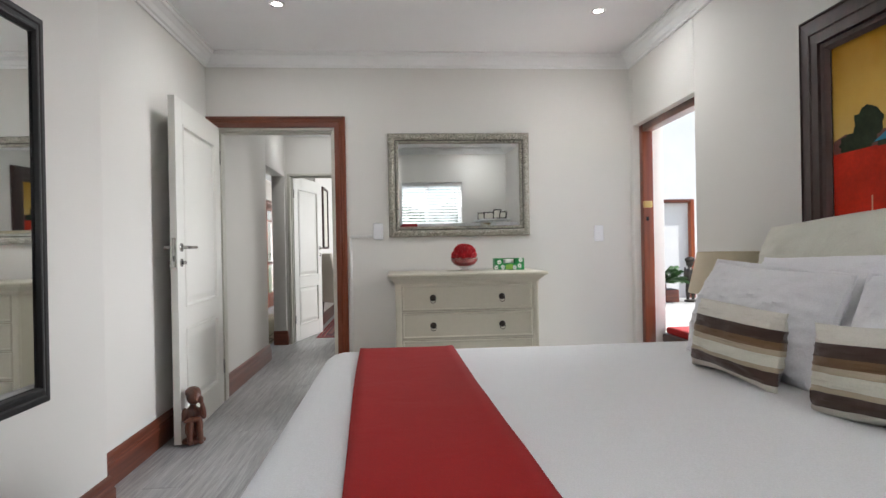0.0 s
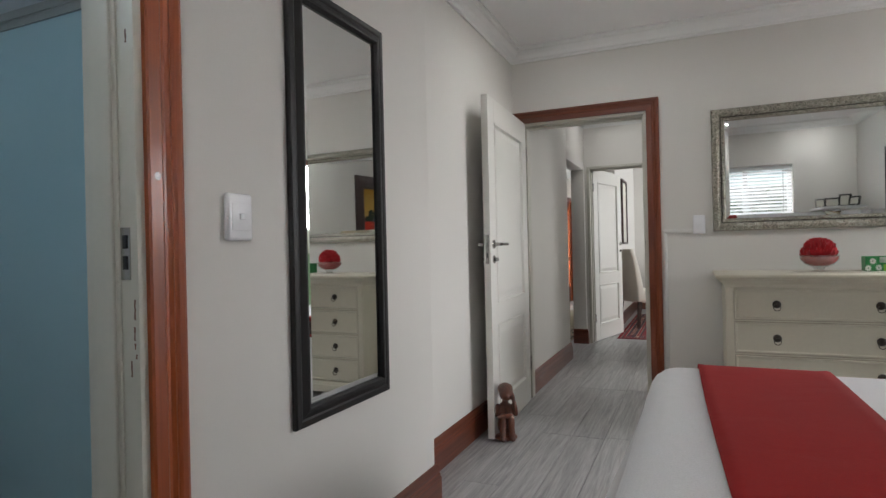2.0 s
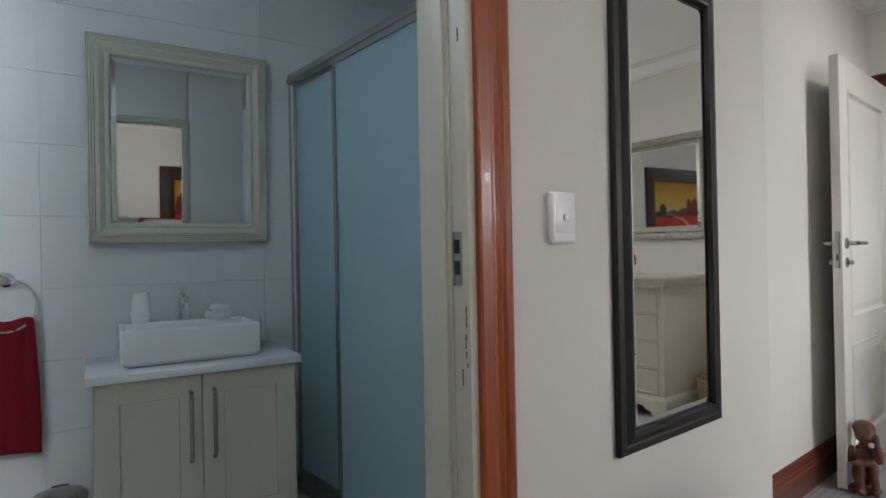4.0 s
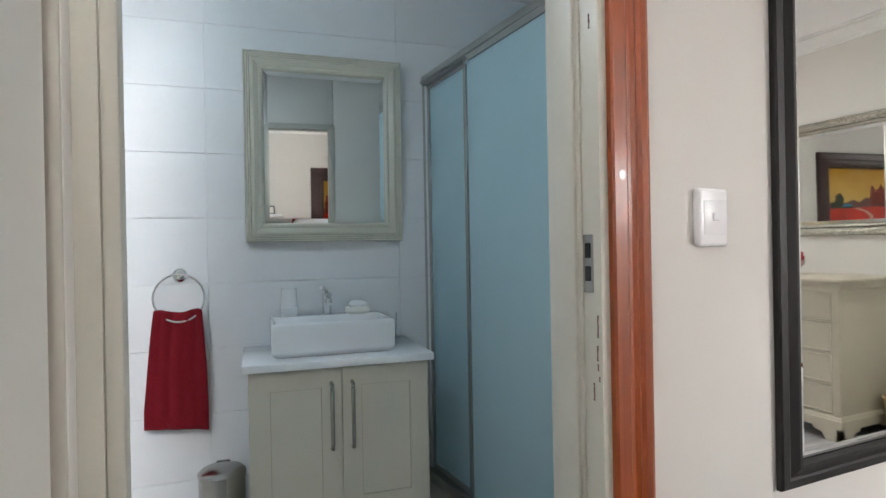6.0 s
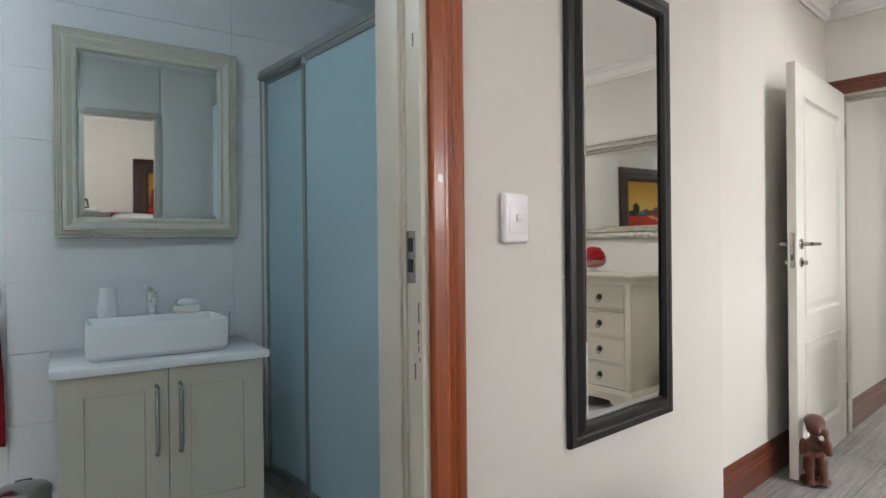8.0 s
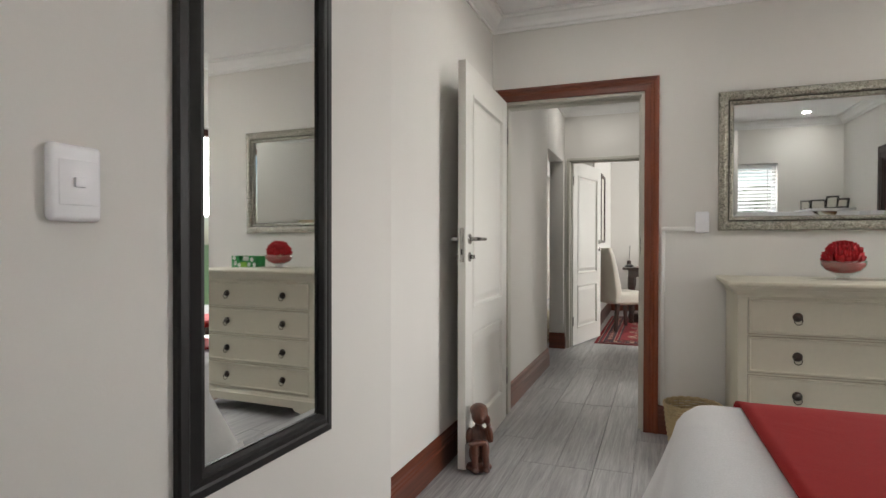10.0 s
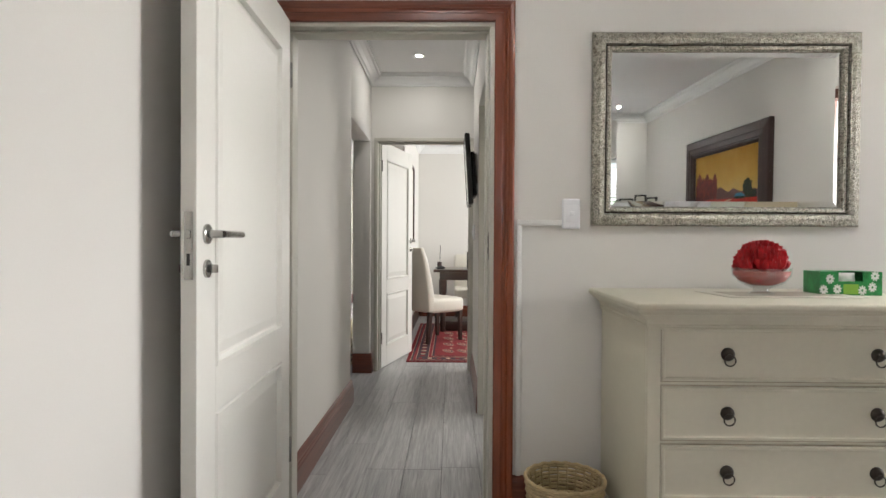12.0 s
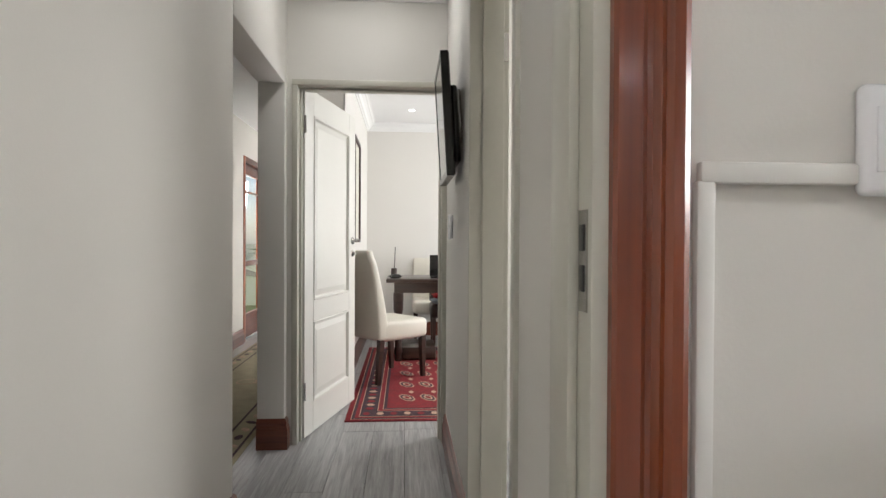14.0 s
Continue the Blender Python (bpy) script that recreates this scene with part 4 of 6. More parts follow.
# bedside table with lamp
nt = thing("bedside_table", "dark wooden bedside table beside the bed", "bedside table")
part("top", box(1.29, 1.69, 1.97, 2.40, 0.52, 0.55, bevel=0.006), DARKW, nt)
part("cabinet", box(1.31, 1.685, 1.99, 2.38, 0.12, 0.52, bevel=0.003), DARKW, nt)
part("drawer_front", box(1.292, 1.31, 2.01, 2.36, 0.34, 0.50, bevel=0.004), DARKW, nt)
for x in (1.33, 1.66):
    for y in (2.01, 2.36):
        part("leg", box(x - 0.02, x + 0.02, y - 0.02, y + 0.02, 0, 0.12, bevel=0.003), DARKW, nt)
tl = thing("table_lamp", "bedside lamp with a tapered beige linen shade", "lamp", pose(1.55, 1.99, 0.55))
part("base", add_lathe(bmesh.new(), [(0.0001, 0), (0.075, 0), (0.075, 0.012), (0.03, 0.03), (0.05, 0.09), (0.055, 0.16), (0.03, 0.24), (0.012, 0.28), (0.012, 0.36), (0.0001, 0.36)], 28), DARKL, tl, "dark turned lamp base")
part("shade", add_lathe(bmesh.new(), [(0.19, 0.325), (0.145, 0.525), (0.143, 0.525), (0.188, 0.325)], 40), SHADE, tl)

# painting over the bed
PW, PH, PZ = 1.45, 1.14, 1.49
pt = thing("painting", "framed landscape painting of red fields under a yellow sky", "painting", EAST @ pose(RIGHT, 0.94, PZ, 0, 0, -90))
part("frame", add_rings(bmesh.new(), PW, PH, [(0, 0), (0, 0.036), (0.010, 0.042), (0.012, 0.036), (0.075, 0.048), (0.079, 0.042), (0.125, 0.046), (0.129, 0.034), (0.135, 0.040), (0.15, 0.036), (0.165, 0.018)], I4, cap=False), WOODF, pt, "broad stepped dark brown frame")
CW, CH = PW - 0.33, PH - 0.33


def paint_sky():
    m, n, l, p = nodes_of("painted yellow sky")
    tc, sp, nz, ad, r = n.new("ShaderNodeTexCoord"), n.new("ShaderNodeSeparateXYZ"), n.new("ShaderNodeTexNoise"), n.new("ShaderNodeMath"), n.new("ShaderNodeValToRGB")
    nz.inputs["Scale"].default_value, nz.inputs["Detail"].default_value = 3.2, 4
    ad.operation = "MULTIPLY_ADD"
    ad.inputs[1].default_value = 0.55
    l.new(tc.outputs["Object"], nz.inputs[0]), l.new(tc.outputs["Object"], sp.inputs[0])
    l.new(nz.outputs[0], ad.inputs[0]), l.new(sp.outputs[2], ad.inputs[2])
    e = r.color_ramp.elements
    e[0].position, e[0].color = 0.12, (0.62, 0.44, 0.16, 1)
    e[1].position, e[1].color = 0.72, (0.40, 0.20, 0.012, 1)
    mid = e.new(0.40)
    mid.color = (0.58, 0.36, 0.07, 1)
    l.new(ad.outputs[0], r.inputs[0]), l.new(r.outputs[0], p.inputs["Base Color"])
    p.inputs["Roughness"].default_value = 0.6
    p.inputs["Specular IOR Level"].default_value = 0.12
    return m


def flat(name, pts, lift, material, label=""):
    """A layer of thick paint with its outline in canvas coordinates (0..1 across and up)."""
    bm = bmesh.new()
    q = [((u - 0.5) * CW, (v - 0.5) * CH) for u, v in pts]
    a = [bm.verts.new((x, -0.012 - lift, z)) for x, z in q]
    b = [bm.verts.new((x, -0.010, z)) for x, z in q]
    bm.faces.new(a)
    for i in range(len(q)):
        k = (i + 1) % len(q)
        bm.faces.new((a[i], a[k], b[k], b[i]))
    return part(name, bm, material, pt, label)


def clump(cu, cv, ru, rv, seed, n=40, rough=0.16):
    return [(cu + ru * (1 + rough * noise.noise(Vector((math.cos(a) * 2.2, math.sin(a) * 2.2, seed)))) * math.cos(a), cv + rv * (1 + rough * noise.noise(Vector((math.cos(a) * 3, math.sin(a) * 3, seed + 7)))) * math.sin(a)) for a in [2 * math.pi * i / n for i in range(n)]]


P_RED = mat("painted red field", (0.46, 0.022, 0.006), 0.45, var=0.45, scale=5, bump=0.2, bscale=60, spec=0.12)
P_GRN = mat("painted dark green tree", (0.018, 0.028, 0.012), 0.5, var=0.6, scale=30, bump=0.2, spec=0.12)
P_MAR = mat("painted maroon poplars", (0.15, 0.020, 0.012), 0.5, var=0.7, scale=22, bump=0.2, spec=0.12)
P_PUR = mat("painted purple hills", (0.14, 0.06, 0.05), 0.5, var=0.35, scale=9, bump=0.1, spec=0.12)
P_BLU = mat("painted blue roof", (0.05, 0.22, 0.34), 0.5, var=0.2, scale=20, bump=0.1, spec=0.12)
P_WHT = mat("painted pale path", (0.62, 0.40, 0.26), 0.5, var=0.2, scale=20, bump=0.1, spec=0.12)
part("canvas", box(-CW / 2 - 0.004, CW / 2 + 0.004, -0.011, -0.004, -CH / 2 - 0.004, CH / 2 + 0.004), paint_sky(), pt, "canvas painted with a cloudy yellow sky")
flat("painted_hills", [(0.0, 0.44), (1.0, 0.44), (1.0, 0.55), (0.8, 0.60), (0.66, 0.58), (0.56, 0.62), (0.44, 0.55), (0.36, 0.59), (0.27, 0.55), (0.15, 0.53), (0.06, 0.56), (0.0, 0.535)], 0.0005, P_PUR)
flat("painted_tree", clump(0.155, 0.575, 0.062, 0.10, 3, rough=0.4), 0.0010, P_GRN)
flat("painted_tree", clump(0.10, 0.51, 0.07, 0.05, 5, rough=0.3), 0.0012, P_GRN)
for i, (u, v, ru, rv) in enumerate(((0.66, 0.62, 0.045, 0.15), (0.73, 0.60, 0.04, 0.13), (0.79, 0.63, 0.045, 0.16), (0.86, 0.61, 0.05, 0.14), (0.93, 0.64, 0.05, 0.17), (0.985, 0.60, 0.03, 0.13))):
    flat("painted_poplar", clump(min(u, 0.96), v, ru, rv, 11 + i, rough=0.28), 0.0010 + 0.0001 * i, P_MAR)
flat("painted_field", [(0, 0), (1, 0), (1, 0.475), (0.7, 0.49), (0.4, 0.48), (0.2, 0.475), (0, 0.47)], 0.0020, P_RED)
flat("painted_house", [(0.20, 0.47), (0.335, 0.47), (0.335, 0.505), (0.20, 0.497)], 0.0024, P_GRN, "green house wall")
flat("painted_roof", [(0.185, 0.493), (0.345, 0.50), (0.315, 0.53), (0.235, 0.53)], 0.0027, P_BLU, "blue roof")
flat("painted_path", [(0.36, 0.475), (0.42, 0.475), (0.55, 0.44), (0.66, 0.36), (0.60, 0.27), (0.50, 0.14), (0.42, 0.0), (0.34, 0.0), (0.42, 0.14), (0.53, 0.27), (0.615, 0.355), (0.52, 0.425)], 0.0024, P_WHT)
for u in (0.17, 0.31, 0.46):
    flat("painted_post", [(u, 0.10), (u + 0.006, 0.10), (u + 0.007, 0.25), (u + 0.001, 0.25)], 0.0026, P_WHT)

# ---- bedroom: dresser wall ----
DZ = 0.952
dr = thing("chest_of_drawers", "antique cream chest of four drawers with bronze ring pulls", "dresser")
DX0, DX1, DY = -0.088, 0.868, 3.115
part("body", box(DX0, DX1, DY, NORTH - 0.025, 0.10, 0.885, bevel=0.004), DRESS, dr)
for x in (DX0, DX1 - 0.035):
    part("corner_stile", box(x - 0.003, x + 0.038, DY - 0.006, DY + 0.02, 0.13, 0.885, bevel=0.003), DRESS, dr)
TP = [(-0.006, 0), (0.004, 0), (0.004, 0.006), (0.007, 0.008), (0.007, 0.013), (0.004, 0.016), (0.010, 0.03), (0.026, 0.046), (0.034, 0.05), (0.038, 0.058), (0.046, 0.062), (0.046, 0.066), (-0.006, 0.066)]
bm = bmesh.new()
for a, b2, out, m0, m1 in (((DX0, DY), (DX1, DY), (0, -1), -1, -1), ((DX0, NORTH - 0.02), (DX0, DY), (-1, 0), 0, -1), ((DX1, DY), (DX1, NORTH - 0.02), (1, 0), -1, 0)):
    add_sweep(bm, TP, (*a, 0.866), (b2[0] - a[0], b2[1] - a[1], 0), (*out, 0), (0, 0, 1), m0, m1)
part("cornice_moulding", bm, DRESS, dr)
part("top", box(DX0 - 0.052, DX1 + 0.062, DY - 0.056, NORTH - 0.012, DZ - 0.022, DZ, bevel=0.008, segs=3), DRESS, dr)
bm = bmesh.new()
PPR = [(0, 0), (0.022, 0), (0.022, 0.05), (0.016, 0.056), (0.012, 0.066), (0.004, 0.074), (0, 0.074)]
for a, b2, out, m0, m1 in (((DX0, DY), (DX1, DY), (0, -1), -1, -1), ((DX0, NORTH - 0.02), (DX0, DY), (-1, 0), 0, -1), ((DX1, DY), (DX1, NORTH - 0.02), (1, 0), -1, 0)):
    add_sweep(bm, PPR, (*a, 0.072), (b2[0] - a[0], b2[1] - a[1], 0), (*out, 0), (0, 0, 1), m0, m1)
part("plinth", bm, DRESS, dr)
def bracket_foot(cx, cy, sx, sy):
    """An ogee bracket foot that turns the corner; sx and sy point along the two faces."""
    bm = bmesh.new()
    cut = [(0, 0), (0.095, 0), (0.098, 0.012), (0.108, 0.022), (0.112, 0.036), (0.124, 0.044), (0.15, 0.048), (0.168, 0.056), (0.172, 0.074), (0, 0.074)]
    for u, v in (((sx, 0, 0), (0, sy, 0)), ((0, sy, 0), (sx, 0, 0))):
        u, v = Vector(u), Vector(v)
        a, b = [[bm.verts.new(Vector((cx, cy, 0)) + u * p + v * t + Vector((0, 0, q))) for p, q in cut] for t in (0.0, 0.03)]
        bm.faces.new(a), bm.faces.new(b)
        for i in range(len(cut)):
            k = (i + 1) % len(cut)
            bm.faces.new((a[i], a[k], b[k], b[i]))
    return bm


for cx, sx in ((DX0 - 0.02, 1), (DX1 + 0.02, -1)):
    part("foot", bracket_foot(cx, DY - 0.02, sx, 1), DRESS, dr)
    part("foot", bracket_foot(cx, NORTH - 0.03, sx, -1), DRESS, dr)
for i in range(4):
    z1 = 0.874 - 0.1845 * i
    z0 = z1 - 0.168
    if i == 3:
        z0 += 0.006
    cx, cz, w, h = (DX0 + DX1) / 2, (z0 + z1) / 2, DX1 - DX0 - 0.082, z1 - z0
    bm = bmesh.new()
    add_rings(bm, w, h, [(0, -0.01), (0, 0.006), (0.003, 0.011), (0.009, 0.011), (0.012, 0.005), (0.018, 0.004)], pose(0, 0, 0))
    d = part("drawer", bm, DRESS, dr, at=pose(cx, DY, cz))
    # The shade round the drawer is painted in as a darker ring.
    part("shadow_bead", add_rings(bmesh.new(), w + 0.008, h + 0.008, [(0, 0), (0, 0.003), (0.004, 0.003)], I4, cap=False), DRESSLINE, d, "bead round the drawer with its shade in the colour")
    for x in (-0.232, 0.232):
        bm = add_lathe(bmesh.new(), [(0.0001, -0.020), (0.008, -0.020), (0.017, -0.015), (0.0215, -0.008), (0.0215, -0.004), (0.0001, -0.0039)], 20, (x, 0, 0), "y")
        add_tube(bm, [(x + 0.017 * math.sin(2 * math.pi * k / 20), -0.021, -0.017 - 0.017 * math.cos(2 * math.pi * k / 20)) for k in range(20)], 0.0024, 6, True)
        part("ring_pull", bm, BRONZE, d, "dark bronze ring pull")

mt = thing("place_mat", "pale printed paper mat on the dresser top", "place mat", pose(0.47, 3.40, DZ + 0.0008, 0, 0, 4))
part("sheet", box(-0.24, 0.24, -0.13, 0.13, 0, 0.0025, bevel=0.0008), PAPER, mt)
part("printed_panel", box(-0.19, 0.19, -0.09, 0.09, 0.0025, 0.0032), DRESSLINE, mt, "faded printed border")
fb = thing("flower_bowl", "footed glass bowl with a large red silk flower", "vase", pose(0.405, 3.385, DZ + 0.004) @ Matrix.Diagonal((0.93, 0.93, 0.92, 1)))
part("bowl", add_lathe(bmesh.new(), [(0.0001, 0), (0.045, 0), (0.046, 0.004), (0.03, 0.010), (0.026, 0.018), (0.04, 0.026), (0.078, 0.044), (0.102, 0.072), (0.106, 0.102), (0.103, 0.102), (0.099, 0.074), (0.075, 0.048), (0.03, 0.032), (0.0001, 0.031)], 40), GLASSTHIN, fb, "clear footed glass").visible_shadow = False
part("red_filling", add_lathe(bmesh.new(), [(0.0001, 0.034), (0.04, 0.036), (0.078, 0.052), (0.097, 0.076), (0.1, 0.09), (0.0001, 0.092)], 36), PETAL, fb, "red beads in the bowl")
bm = bmesh.new()
rng = random.Random(5)
for layer, (count, rad, zc, size, tilt) in enumerate(((15, 0.098, 0.088, 0.046, 42), (15, 0.092, 0.106, 0.046, 34), (14, 0.080, 0.126, 0.044, 30), (12, 0.062, 0.144, 0.042, 28), (9, 0.042, 0.158, 0.040, 24), (6, 0.02, 0.166, 0.036, 22))):
    for i in range(count):
        a = 360 * (i + 0.5 * layer) / count + rng.uniform(-9, 9)
        m = pose(0, 0, zc + rng.uniform(-0.006, 0.006), 0, 0, a) @ pose(rad * 0.72, 0, 0, rng.uniform(-14, 14), tilt - 20 + rng.uniform(-12, 12), 0)
        g = [[None] * 7 for _ in range(6)]
        for j in range(6):
            for k in range(7):
                u, v = j / 5, k / 6 * 2 - 1
                width = size * (0.35 + 0.75 * math.sin(min(1, u * 1.1) * 1.9))
                ruff = 0.007 * math.sin(v * 9 + i * 2) * u * u
                g[j][k] = bm.verts.new(m @ Vector((0.010 * math.sin(u * 3) + 0.016 * v * v * u + ruff, v * width * 0.62, u * size * 1.15)))
        for j in range(5):
            for k in range(6):
                bm.faces.new((g[j][k], g[j][k + 1], g[j + 1][k + 1], g[j + 1][k]))
bmesh.ops.transform(bm, matrix=Matrix.Diagonal((0.88, 0.88, 1, 1)), verts=bm.verts)
part("flower", bm, PETAL, fb, "ruffled red silk petals")
tb = thing("tissue_box", "green cardboard tissue box printed with white daisies", "tissue box", pose(0.735, 3.45, DZ, 0, 0, -3) @ Matrix.Diagonal((0.86, 0.9, 1, 1)))
bm = bmesh.new()
for b in ((-0.125, 0.125, -0.06, -0.058, 0, 0.05), (-0.125, -0.05, -0.06, -0.058, 0.05, 0.085), (0.05, 0.125, -0.06, -0.058, 0.05, 0.085), (-0.125, 0.125, 0.058, 0.06, 0, 0.085), (-0.125, -0.123, -0.058, 0.058, 0, 0.085), (0.123, 0.125, -0.058, 0.058, 0, 0.085), (-0.125, -0.05, -0.058, 0.058, 0.083, 0.085), (0.05, 0.125, -0.058, 0.058, 0.083, 0.085), (-0.05, 0.05, 0.02, 0.058, 0.083, 0.085), (-0.123, 0.123, -0.058, 0.058, 0, 0.002)):
    add_box(bm, *b)
part("carton", bm, TGREEN, tb)
part("lime_panel", box(-0.03, 0.03, -0.0612, -0.06, 0.004, 0.04), TLIME, tb)
for x, z in ((-0.085, 0.058), (-0.055, 0.022), (0.085, 0.03), (0.095, 0.07), (-0.11, 0.02), (0.045, 0.018)):
    bm = bmesh.new()
    for k in range(9):
        c = pose(x, -0.0608, z) @ pose(0, 0, 0, 0, 40 * k, 0) @ pose(0, 0, 0.011)
        bmesh.ops.create_circle(bm, cap_ends=True, radius=0.0065, segments=8, matrix=c @ pose(0, -0.0001 * k, 0, 90, 0, 0) @ Matrix.Diagonal((0.6, 1.2, 1, 1)))
    part("daisy", bm, TWHITE, tb, "white printed daisy")
tissue = part("tissue", cushion_bm(0.09, 0.05, 0.05, seed=33, n=10), TWHITE, tb, at=pose(0, -0.01, 0.055))


def wire_basket(place):
    t = thing("waste_basket", "round woven cane waste basket on the floor", "basket", place)
    bm = bmesh.new()
    for k in range(17):
        z = 0.008 + 0.0148 * k
        r = 0.118 + 0.032 * (z / 0.25) ** 0.8
        add_tube(bm, [((r + 0.003 * math.sin(12 * a + math.pi * k)) * math.cos(a), (r + 0.003 * math.sin(12 * a + math.pi * k)) * math.sin(a), z) for a in [2 * math.pi * i / 48 for i in range(48)]], 0.0066, 6, True)
    part("weave", bm, CANE, t)
    for k in range(24):
        a = 2 * math.pi * k / 24
        part("stake", add_tube(bmesh.new(), [(0.116 * math.cos(a), 0.116 * math.sin(a), 0.004), (0.143 * math.cos(a), 0.143 * math.sin(a), 0.25)], 0.0035, 5), CANE, t)
    part("rim", add_tube(bmesh.new(), [(0.151 * math.cos(a), 0.151 * math.sin(a), 0.256 + 0.003 * math.sin(20 * a)) for a in [2 * math.pi * i / 60 for i in range(60)]], 0.0085, 8, True), CANE, t)
    part("bottom", add_lathe(bmesh.new(), [(0.0001, 0.004), (0.115, 0.004), (0.115, 0.01), (0.0001, 0.011)], 28), CANE, t)
    return t


wire_basket(pose(-0.268, 3.505, 0) @ Matrix.Diagonal((0.98, 0.98, 0.93, 1)))
ex = thing("extension_lead", "white plug adaptor on the floor by the dresser", "adaptor", pose(0.955, 3.60, 0))
part("housing", box(-0.05, 0.05, -0.03, 0.03, 0, 0.04, bevel=0.008), WHITEP, ex)
part("cord", add_tube(bmesh.new(), [(0.05, 0, 0.02), (0.1, 0.01, 0.008), (0.2, 0.04, 0.006), (0.32, 0.06, 0.006)], 0.004), WHITEP, ex)


def figurine(place):
    """A crouching carved figure, head on hand, in one mesh."""
    bm = bmesh.new()

    def blob(x, y, z, rx, ry, rz, tilt=(0, 0, 0)):
        bmesh.ops.create_icosphere(bm, subdivisions=3, radius=1, matrix=pose(x, y, z, *tilt) @ Matrix.Diagonal((rx, ry, rz, 1)))

    blob(0, 0, 0.018, 0.068, 0.06, 0.022)
    blob(0, 0.012, 0.085, 0.047, 0.042, 0.07)
    blob(0, 0.018, 0.16, 0.05, 0.036, 0.06)
    blob(0.0, 0.008, 0.215, 0.02, 0.02, 0.03)
    blob(0.004, -0.004, 0.278, 0.042, 0.045, 0.05)
    blob(0.002, 0.008, 0.298, 0.045, 0.046, 0.036)
    blob(0.004, -0.046, 0.268, 0.009, 0.012, 0.012)
    for s in (-1, 1):
        blob(s * 0.026, -0.032, 0.11, 0.022, 0.030, 0.055, (2, 0, 0))
        blob(s * 0.028, -0.048, 0.06, 0.017, 0.018, 0.055, (-8, 0, 0))
        blob(s * 0.028, -0.052, 0.02, 0.018, 0.032, 0.014)
        blob(s * 0.052, 0.008, 0.172, 0.017, 0.02, 0.045, (10, s * -12, 0))
    blob(-0.012, -0.044, 0.150, 0.05, 0.015, 0.015, (0, -6, 0))
    blob(0.05, -0.030, 0.20, 0.014, 0.015, 0.055, (-8, -10, 0))
    blob(0.038, -0.036, 0.258, 0.013, 0.016, 0.026)
    ob = part("figurine", bm, CARVE, None, "carved dark wooden crouching figure used as a doorstop", at=place, category="figurine")
    rm = ob.modifiers.new("merge", "REMESH")
    rm.mode, rm.voxel_size, rm.use_smooth_shade = "VOXEL", 0.0045, True
    return ob


figurine(pose(-1.285, 2.775, 0, 0, 0, 28))

# patio door opening in the bed-head wall
pd = thing("patio_door_frame", "varnished mahogany patio door frame with a brass latch keep", "door frame", kind="structure")
part("far_jamb", box(RIGHT + 0.05, RIGHT + 0.13, 3.578, 3.642, 0, 2.04, bevel=0.004), MAHOG_D, pd)
pd.matrix_basis = EAST
part("near_jamb", box(RIGHT + 0.05, RIGHT + 0.13, 2.666, 2.718, 0, 2.04, bevel=0.004), MAHOG_D, pd)
part("head", box(RIGHT + 0.05, RIGHT + 0.13, 2.718, 3.578, 1.985, 2.04, bevel=0.004), MAHOG_Y, pd)
part("latch_keep", box(RIGHT + 0.045, RIGHT + 0.11, 3.55, 3.579, 1.40, 1.45, bevel=0.005), mat("aged brass", (0.55, 0.40, 0.16), 0.35, 0.9), pd, "aged brass latch keep")
part("bolt_hole", box(RIGHT + 0.07, RIGHT + 0.09, 3.574, 3.5785, 1.30, 1.33), TVB, pd)
part("threshold", box(RIGHT - 0.0, RIGHT + 0.24, 2.670, 3.638, -0.01, 0.02, bevel=0.004), MAHOG_Y, pd)

# window with blind behind the camera, and shelf with photographs
wd = thing("window_1", "white framed bedroom window behind a white blind", "window", kind="structure")
for nm, b in (("left_stile", (-0.16, -0.11, 1.0, 2.06)), ("right_stile", (0.91, 0.96, 1.0, 2.06)), ("mullion", (0.375, 0.435, 1.05, 2.01)), ("sill_rail", (-0.11, 0.91, 1.0, 1.05)), ("head_rail", (-0.11, 0.91, 2.01, 2.06))):
    part(nm, box(b[0], b[1], BACK - 0.17, BACK - 0.11, b[2], b[3], bevel=0.004), WHITEP, wd)
for a, b in ((-0.11, 0.375), (0.435, 0.91)):
    g = part("pane", box(a, b, BACK - 0.145, BACK - 0.14, 1.05, 2.01), GLASSC, wd)
    g.visible_shadow = False
part("window_sill", box(-0.18, 0.98, BACK - 0.11, BACK + 0.03, 0.97, 1.0, bevel=0.006), WHITEP, wd)
bl = thing("venetian_blind", "white wooden venetian blind with open slats", "blind")
part("head_rail", box(-0.155, 0.955, BACK - 0.085, BACK - 0.03, 2.0, 2.055, bevel=0.004), WHITEP, bl)
slat = bmesh.new()
add_box(slat, -0.55, 0.55, -0.025, 0.025, -0.0015, 0.0015, bevel=0.001)
s0 = part("slat", slat, WHITEP, bl, at=pose(0.4, BACK - 0.058, 1.975, 26, 0, 0))
for i in range(1, 21):
    s = new("slat", s0.data)
    s.parent, s.matrix_basis = bl, pose(0.4, BACK - 0.058, 1.975 - 0.0455 * i, 26, 0, 0)
for x in (-0.05, 0.85):
    part("cord", box(x - 0.006, x + 0.006, BACK - 0.034, BACK - 0.033, 1.03, 2.0), WHITEP, bl)
sf = thing("wall_shelf", "narrow white shelf in the window corner", "shelf")
part("board", box(1.15, 1.565, BACK, -0.12, 1.425, 1.45, bevel=0.003), WHITEP, sf)
part("bracket", box(1.40, 1.43, BACK, BACK + 0.3, 1.365, 1.425, bevel=0.004), WHITEP, sf)


